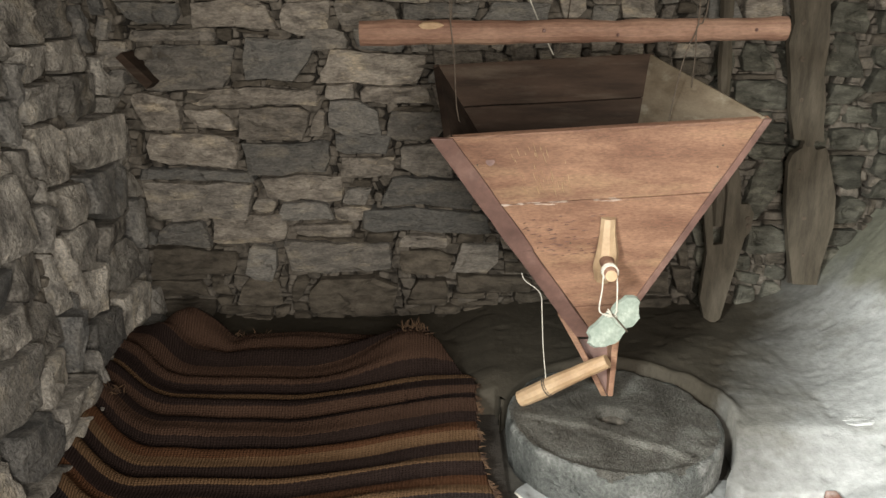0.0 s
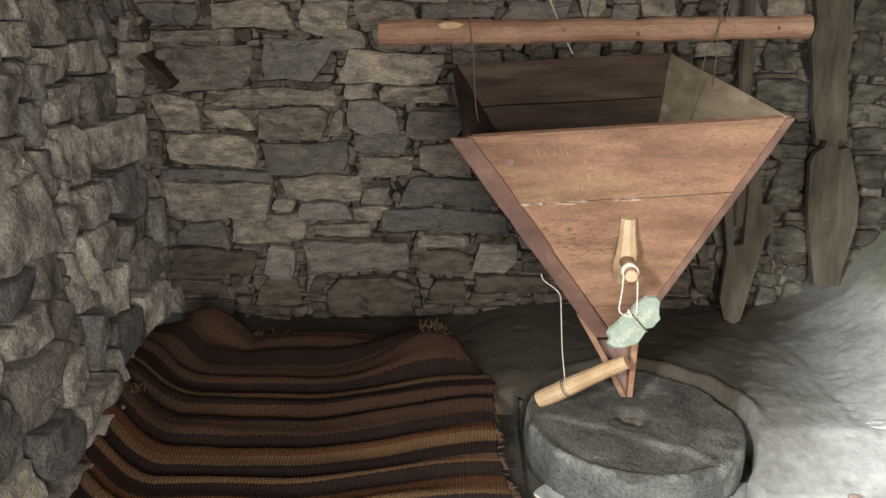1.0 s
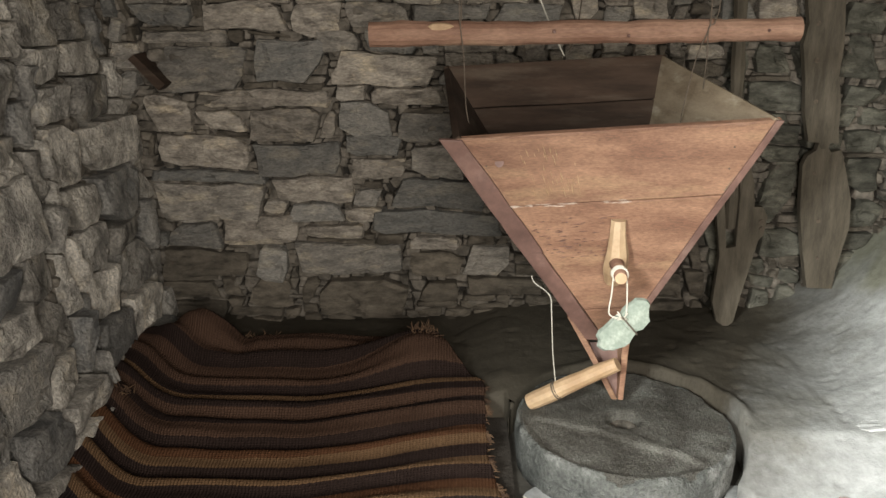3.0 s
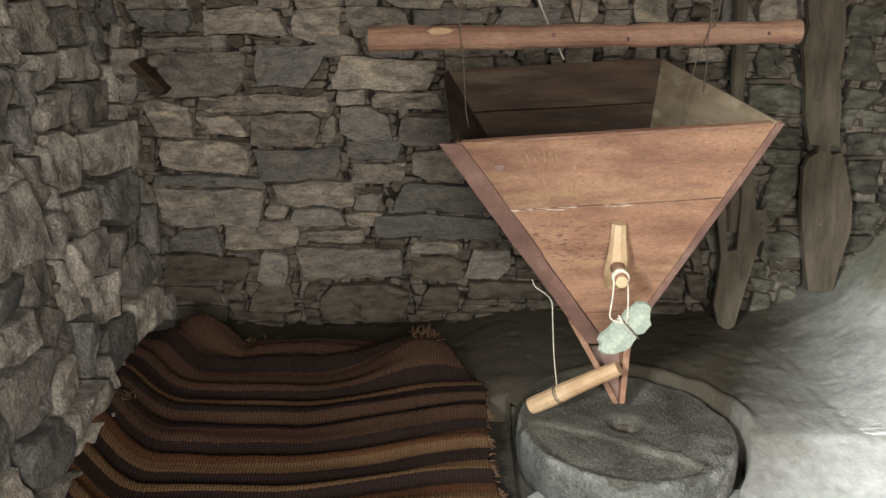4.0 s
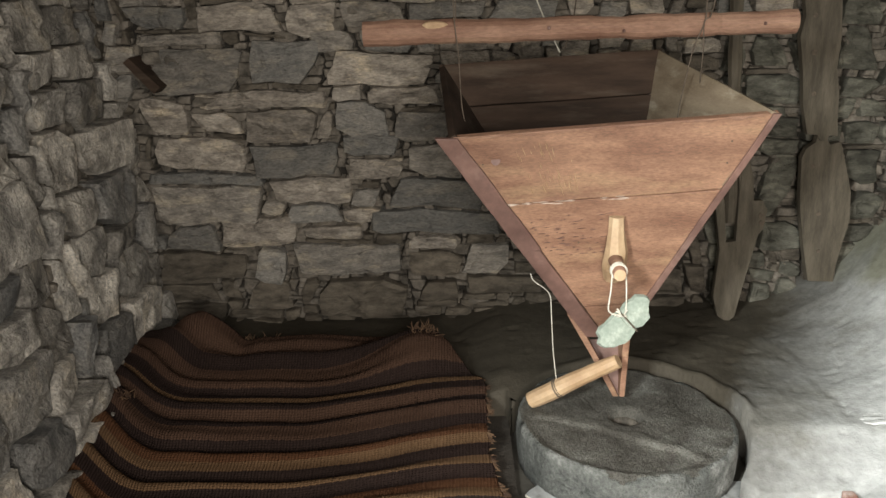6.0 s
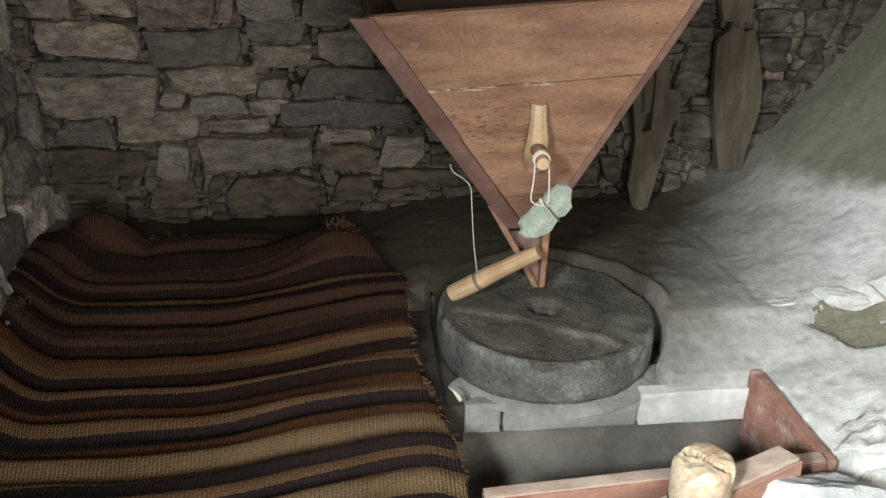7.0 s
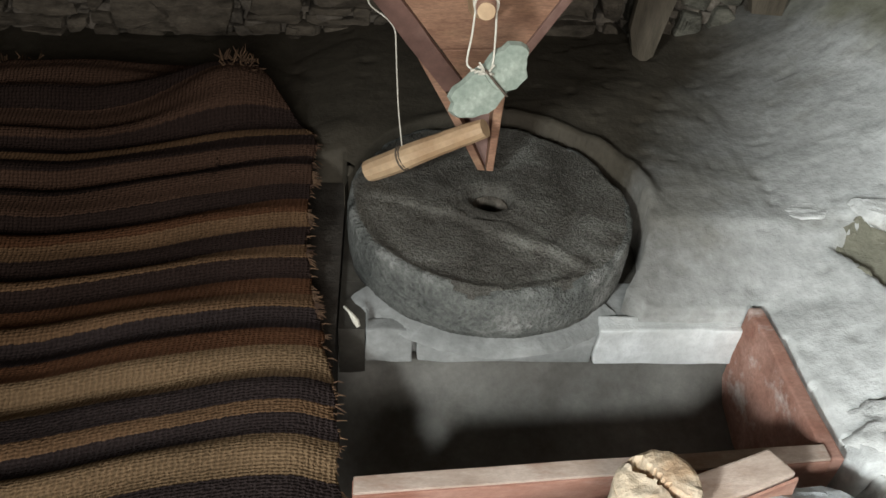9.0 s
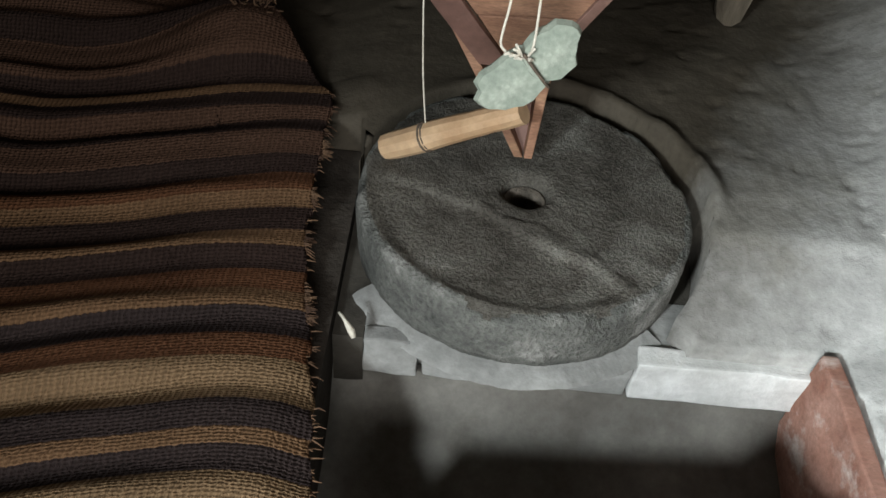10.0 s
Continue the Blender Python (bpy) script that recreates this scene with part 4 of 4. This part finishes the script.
for z in (0.155, 0.162):
    rod([Vector((0.745 + 0.069 * math.cos(k * math.pi / 12), 1.49 + 0.069 * math.sin(k * math.pi / 12), z + 0.004 * math.sin(k * 0.26))) for k in range(25)], 0.0025, 6, bm=bm)
wpart("wire_binding", bm, M_WIRE, trunk, "dark wire wound round the post")


def rock(c, size, turn, seed, label, mat, group="rocks before the pit"):
    bm = bmesh.new()
    bmesh.ops.create_icosphere(bm, subdivisions=4, radius=1)
    planes = [(Vector((rr.gauss(0, 1), rr.gauss(0, 1), rr.gauss(0, 1))).normalized(), rr.uniform(0.55, 0.85)) for rr in [random.Random(seed)] for k in range(14)]
    for v in bm.verts:
        for nrm, d in planes:
            over = v.co.dot(nrm) - d
            if over > 0:
                v.co -= nrm * over
        v.co += noise.noise_vector(v.co * 2.5 + Vector((seed, 0, 0))) * 0.06 + noise.noise_vector(v.co * 9 + Vector((seed, 0, 0))) * 0.025
        v.co = Vector((v.co.x * size[0], v.co.y * size[1], v.co.z * size[2]))
    ob = part("rock", bm, mat)
    ob.matrix_world = pose(*c, 0, 0, turn)
    return tagged(ob, label, "rock", group)


rock((1.06, 1.495, -0.03), (0.25, 0.15, 0.27), -12, 3, "large white-dusted grey rock beside the post", M_ROCK)
rock((1.30, 1.38, -0.26), (0.12, 0.10, 0.12), 30, 8, "grey rock at the foot of the bench", M_ROCK)
rock((0.58, 1.40, -0.12), (0.12, 0.10, 0.16), 10, 11, "small grey rock under the short beam", M_ROCK)
rock((1.46, 1.54, -0.14), (0.18, 0.12, 0.22), 5, 5, "whitewashed rock built into the bench's corner", M_WHITEWASH)

for c, s, t, sd, lb in (((1.40, 2.325, 0.185), (0.12, 0.045, 0.05), -12, 21, "whitewashed stone showing through the plaster"), ((1.545, 2.28, 0.232), (0.10, 0.05, 0.06), -25, 22, "whitewashed stone showing through the plaster"),
                        ((1.68, 2.22, 0.285), (0.11, 0.07, 0.08), -30, 23, "whitewashed stone showing through the plaster"), ((1.31, 1.60, -0.02), (0.11, 0.07, 0.13), 0, 24, "crumbled whitewashed stone at the bench's corner"),
                        ((1.60, 1.55, 0.02), (0.14, 0.08, 0.16), 8, 25, "crumbled whitewashed stone at the bench's corner")):
    rock(c, s, t, sd, lb, M_LIME, "whitewashed stones in the bench")


def bare_patch(cx, cy, rx, ry, turn, seed, mat, label, lift=0.005, rough=0.004):
    """An irregular patch where the plaster has come away, lying on the bench's slope."""
    bm = bmesh.new()
    n = 56
    ca, sa = math.cos(turn), math.sin(turn)

    def at(f, a):
        r = f * (1 + 0.32 * noise.noise(Vector((math.cos(a) * 1.5, math.sin(a) * 1.5, seed))) + 0.13 * noise.noise(Vector((math.cos(a) * 5, math.sin(a) * 5, seed))))
        u, w = rx * r * math.cos(a), ry * r * math.sin(a)
        x, y = cx + u * ca - w * sa, cy + u * sa + w * ca
        return (x, y, slanted(x, y) + (lift + rough * noise.noise(Vector((x * 30, y * 30, 0))) + 0.8 * rough * noise.noise(Vector((x * 70, y * 70, 4))) if f < 1 else -0.01))
    loops = [[bm.verts.new(at(f, 2 * math.pi * k / n)) for k in range(n)] for f in (0.1, 0.2, 0.3, 0.4, 0.5, 0.6, 0.7, 0.8, 0.9, 0.97, 1.05)]
    for r0, r1 in zip(loops, loops[1:]):
        for k in range(n):
            bm.faces.new((r0[k], r0[(k + 1) % n], r1[(k + 1) % n], r1[k]))
    bm.faces.new(loops[0])
    return tagged(part("plaster_patch", bm, mat, None, "", True), label, "patch", kind="structure")


bare_patch(1.62, 2.12, 0.25, 0.10, -0.45, 3, M_OLIVE, "bare brown earth where the plaster has come away")


bare_patch(1.45, 1.68, 0.22, 0.09, -0.2, 12, M_LIME, "crumbling whitewash on the bench's front corner", 0.012, 0.022)

# ---- masonry: every stone of the two dry-stone walls ----
# stones of the back wall that can be told apart, course by course: two ends, foot and top of each
north = []
north += [(-1.31, -1.07, 1.41, 1.50), (-1.03, -0.67, 1.39, 1.50), (-0.67, -0.43, 1.36, 1.50), (-0.43, -0.17, 1.40, 1.50), (-0.17, 0.14, 1.42, 1.50), (0.14, 0.43, 1.37, 1.50)]
north += [(-1.28, -0.86, 1.15, 1.33), (-1.29, -0.93, 1.34, 1.39), (-0.86, -0.52, 1.18, 1.36), (-0.51, -0.06, 1.17, 1.30), (-0.57, -0.39, 1.30, 1.39), (-0.04, 0.18, 1.23, 1.31)]
north += [(-1.06, -0.52, 1.07, 1.15), (-0.51, -0.35, 1.10, 1.17), (-0.34, -0.04, 1.09, 1.17), (-1.29, -1.09, 0.97, 1.14), (-1.09, -0.87, 0.98, 1.07), (-0.86, -0.56, 0.95, 1.07), (-0.49, -0.24, 0.96, 1.10), (-0.23, 0.03, 0.94, 1.07)]
north += [(-1.26, -0.87, 0.82, 0.96), (-0.86, -0.47, 0.80, 0.94), (-0.46, -0.20, 0.88, 0.97), (-0.45, -0.19, 0.78, 0.87), (-0.18, 0.05, 0.78, 0.93)]
north += [(-1.30, -0.82, 0.60, 0.75), (-0.79, -0.42, 0.68, 0.79), (-0.43, -0.32, 0.66, 0.74), (-0.28, 0.15, 0.64, 0.78), (-1.29, -0.81, 0.76, 0.81), (-0.72, -0.48, 0.59, 0.67), (-0.48, -0.30, 0.58, 0.65)]
north += [(-1.25, -1.01, 0.47, 0.59), (-1.00, -0.66, 0.49, 0.62), (-0.65, -0.38, 0.51, 0.58), (-0.36, 0.22, 0.53, 0.63)]
north += [(-1.30, -0.89, 0.34, 0.46), (-0.88, -0.72, 0.31, 0.48), (-0.71, -0.22, 0.36, 0.49), (-0.21, 0.03, 0.46, 0.52), (-0.20, 0.05, 0.34, 0.45), (0.05, 0.26, 0.35, 0.49)]
north += [(-1.31, -1.03, 0.23, 0.32), (-1.02, -0.93, 0.24, 0.33), (-0.92, -0.70, 0.19, 0.34), (-0.69, -0.59, 0.20, 0.34), (-0.59, -0.20, 0.15, 0.34), (-0.17, 0.05, 0.22, 0.33), (0.07, 0.40, 0.26, 0.34), (-1.29, -1.01, 0.10, 0.22)]
north += [(1.19, 1.37, 1.21, 1.34), (1.20, 1.43, 1.08, 1.19), (1.55, 1.72, 1.19, 1.37), (1.59, 1.74, 1.09, 1.17), (1.58, 1.69, 1.00, 1.09), (1.63, 1.77, 0.89, 0.99), (1.65, 1.80, 0.72, 0.87), (1.29, 1.45, 0.92, 1.02), (1.27, 1.46, 0.60, 0.86), (1.32, 1.51, 0.45, 0.57), (1.66, 1.82, 0.58, 0.70)]


def settle(u, v, seed):
    """How far the courses sag and lean at a place on a wall; shared by neighbours, so that they still fit."""
    a, b = noise.noise_vector(Vector((u * 3.1, v * 6.5, seed))), noise.noise_vector(Vector((u * 11, v * 17, seed + 5)))
    return a.x * 0.034 + b.x * 0.010, a.y * 0.024 + b.y * 0.008


def stone_mesh(x0, x1, z0, z1, rs, rough, seed, bm=None, depth=0.0, around=True, joint=0.0015):
    """One split stone of a wall, its face towards -y and its back inside the wall."""
    bm = bm or bmesh.new()
    cx, cz = ((x0 + x1) / 2, (z0 + z1) / 2) if around else (0, 0)
    w, h = x1 - x0, z1 - z0
    m = min(w, h)
    gap = joint + rs.uniform(-0.001, 0.004)
    # slanting ends and a cut corner or two
    left, right = rs.uniform(-0.34, 0.34) * h, rs.uniform(-0.34, 0.34) * h
    left, right = max(-0.3 * w, min(0.3 * w, left)), max(-0.3 * w, min(0.3 * w, right))
    cut = [rs.choice((0.03, 0.06, 0.1, 0.28, 0.4)) * m for _ in range(4)]
    corners = [(x0 + max(0, left) + gap, z0 + gap), (x1 - max(0, right) - gap, z0 + gap), (x1 - max(0, -right) - gap, z1 - gap), (x0 + max(0, -left) + gap, z1 - gap)]
    ring0 = []
    for k in range(4):
        p, q, o = Vector(corners[k]), Vector(corners[(k + 1) % 4]), Vector(corners[k - 1])
        a = p + (o - p).normalized() * cut[k] * 0.6
        b = p + (q - p).normalized() * min(cut[k] * 1.3, (q - p).length * 0.4)
        e = q + (p - q).normalized() * min(cut[(k + 1) % 4] * 0.6, (q - p).length * 0.4)
        ring0.append(a)
        n = max(1, int((e - b).length / 0.034))
        ring0 += [b.lerp(e, t / n) for t in range(n)]
    base = []
    for p in ring0:
        du, dv = settle(p.x, p.y, seed)
        base.append((p.x + du + rs.uniform(-0.003, 0.003), p.y + dv + rs.uniform(-0.0025, 0.0025)))
    mx, mz = sum(p[0] for p in base) / len(base), sum(p[1] for p in base) / len(base)
    tilt_x, tilt_z = rs.uniform(-0.07, 0.07) * rough, rs.uniform(-0.16, 0.16) * rough
    k0 = rs.uniform(0, 90)

    def relief(x, z):
        y = tilt_x * (x - mx) + tilt_z * (z - mz)
        y += rough * (0.011 * noise.noise(Vector((x * 8, z * 15, k0))) + 0.005 * noise.noise(Vector((x * 22, z * 60, k0))))
        return y + 0.013 * rough * smooth01((noise.noise(Vector((x * 7, z * 14, k0 + 9))) - 0.12) / 0.05)
    rings = []
    for f, y in ((1.0, 0.12), (1.0, 0.02), (1 - 0.05 * min(1, 0.06 / m), 0.004), (0.84, 0.0), (0.64, -0.002), (0.42, -0.003), (0.2, -0.003)):
        ring = []
        for x, z in base:
            px, pz = mx + (x - mx) * f, mz + (z - mz) * f
            ring.append(bm.verts.new((px - cx, depth + y + (relief(px, pz) if y < 0.1 else 0), pz - cz)))
        rings.append(ring)
    n = len(base)
    for r0, r1 in zip(rings, rings[1:]):
        for k in range(n):
            bm.faces.new((r0[k], r0[(k + 1) % n], r1[(k + 1) % n], r1[k]))
    bm.faces.new(rings[-1])
    return bm


def lay(wall, x0, x1, z0, z1, rs, mat, place, rough, proud, seed, joint=0.0015):
    ob = part("stone", stone_mesh(x0, x1, z0, z1, rs, rough, seed, joint=joint), mat)
    ob.parent = wall
    ob.matrix_world = place((x0 + x1) / 2, (z0 + z1) / 2, proud)


def fill(taken, x0, x1, z0, z1, rs, wide, high, step=0.012):
    """Free rectangles between the stones already laid, from the foot upwards."""
    nx, nz = int((x1 - x0) / step), int((z1 - z0) / step)
    used = np.zeros((nz + 1, nx + 1), bool)
    for a, b, c, d in taken:
        i0, i1, j0, j1 = (a - x0) / step, (b - x0) / step, (c - z0) / step, (d - z0) / step
        used[max(0, round(j0)):max(0, round(j1)), max(0, round(i0)):max(0, round(i1))] = True
    out = []
    for j in range(nz):
        for i in range(nx):
            if used[j, i]:
                continue
            wmax, hmax = int(rs.uniform(*wide) / step), int(rs.uniform(*high) / step)
            w = 0
            while i + w < nx and w < wmax and not used[j, i + w]:
                w += 1
            h = 0
            while j + h < nz and h < hmax and not used[j + h, i:i + w].any():
                h += 1
            used[j:j + h, i:i + w] = True
            if w * step > 0.028 and h * step > 0.022:
                out.append((x0 + i * step, x0 + (i + w) * step, z0 + j * step, z0 + (j + h) * step))
    return out


rs = random.Random(11)


def on_north(x, z, proud):
    return pose(x, BACK + proud + 0.02 * (z - 0.5), z)


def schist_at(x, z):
    """Bare stone above the rug, muddy and shade-darkened in the lowest courses, olive with the hopper's shadow beyond
    it.
    """
    return M_STONE_OLIVE if x > 1.0 and z < 1.5 else M_STONE_MUD_SHADE if z < 0.47 else M_STONE


for x0, x1, z0, z1 in north:
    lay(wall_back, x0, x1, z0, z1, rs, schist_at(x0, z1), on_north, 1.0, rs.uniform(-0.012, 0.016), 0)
low_stones = bmesh.new()
for x0, x1, z0, z1 in fill(north, -1.58, 2.35, 0.08, 1.72, rs, (0.09, 0.36), (0.05, 0.14)):
    small = min(x1 - x0, z1 - z0) < 0.05
    proud = rs.uniform(0.004, 0.022) if small else rs.uniform(-0.01, 0.016)
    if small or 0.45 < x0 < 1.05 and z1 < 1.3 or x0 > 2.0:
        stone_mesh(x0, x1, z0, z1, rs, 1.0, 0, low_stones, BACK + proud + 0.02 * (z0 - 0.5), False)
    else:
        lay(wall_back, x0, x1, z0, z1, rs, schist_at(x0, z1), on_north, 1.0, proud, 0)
tagged(part("small_stones", low_stones, M_STONE_MUD_SHADE, wall_back, "small schist pieces between the larger stones"), kind="stuff")


def on_west(y, z, proud):
    x = LEFT + 0.03 + 0.06 * (3.3 - y) / 1.3 - 0.13 * (z - 0.3) - proud
    return pose(x, y, z, 0, 0, 92.6 - rs.uniform(-4, 9))


for y0, y1, z0, z1 in fill([], 1.35, 3.36, 0.04, 1.75, rs, (0.24, 0.55), (0.10, 0.22)):
    if min(y1 - y0, z1 - z0) < 0.055:
        continue
    lay(wall_left, y0, y1, z0, z1, rs, M_STONE_DARK, on_west, 1.05, rs.uniform(-0.018, 0.018), 30, 0.003)

# small chips wedged into the gaps between the large stones
bm = bmesh.new()
for x0, x1, z0, z1 in fill([], -1.55, 2.1, 0.06, 1.7, rs, (0.05, 0.17), (0.025, 0.06)):
    stone_mesh(x0 - 0.004, x1 + 0.004, z0 - 0.003, z1 + 0.003, rs, 0.8, 12, bm, BACK + rs.uniform(0.022, 0.06) + 0.02 * (z0 - 0.5), False)
chips = part("chip_stones", bm, M_CHIP, wall_back, "small flat chips packed into the gaps")
tagged(chips, kind="stuff")
bm = bmesh.new()
for y0, y1, z0, z1 in fill([], 1.35, 3.36, 0.04, 1.72, rs, (0.05, 0.16), (0.03, 0.08)):
    stone_mesh(y0 - 0.004, y1 + 0.004, z0 - 0.003, z1 + 0.003, rs, 1.2, 40, bm, rs.uniform(0.065, 0.12) + 0.13 * ((z0 + z1) / 2 - 0.3) - 0.046 * (3.3 - (y0 + y1) / 2) - 0.025, False)
chips = part("chip_stones", bm, M_CHIP, wall_left, "small flat chips packed into the gaps")
chips.matrix_world = pose(LEFT + 0.03, 0, 0, 0, 0, 90)
tagged(chips, kind="stuff")
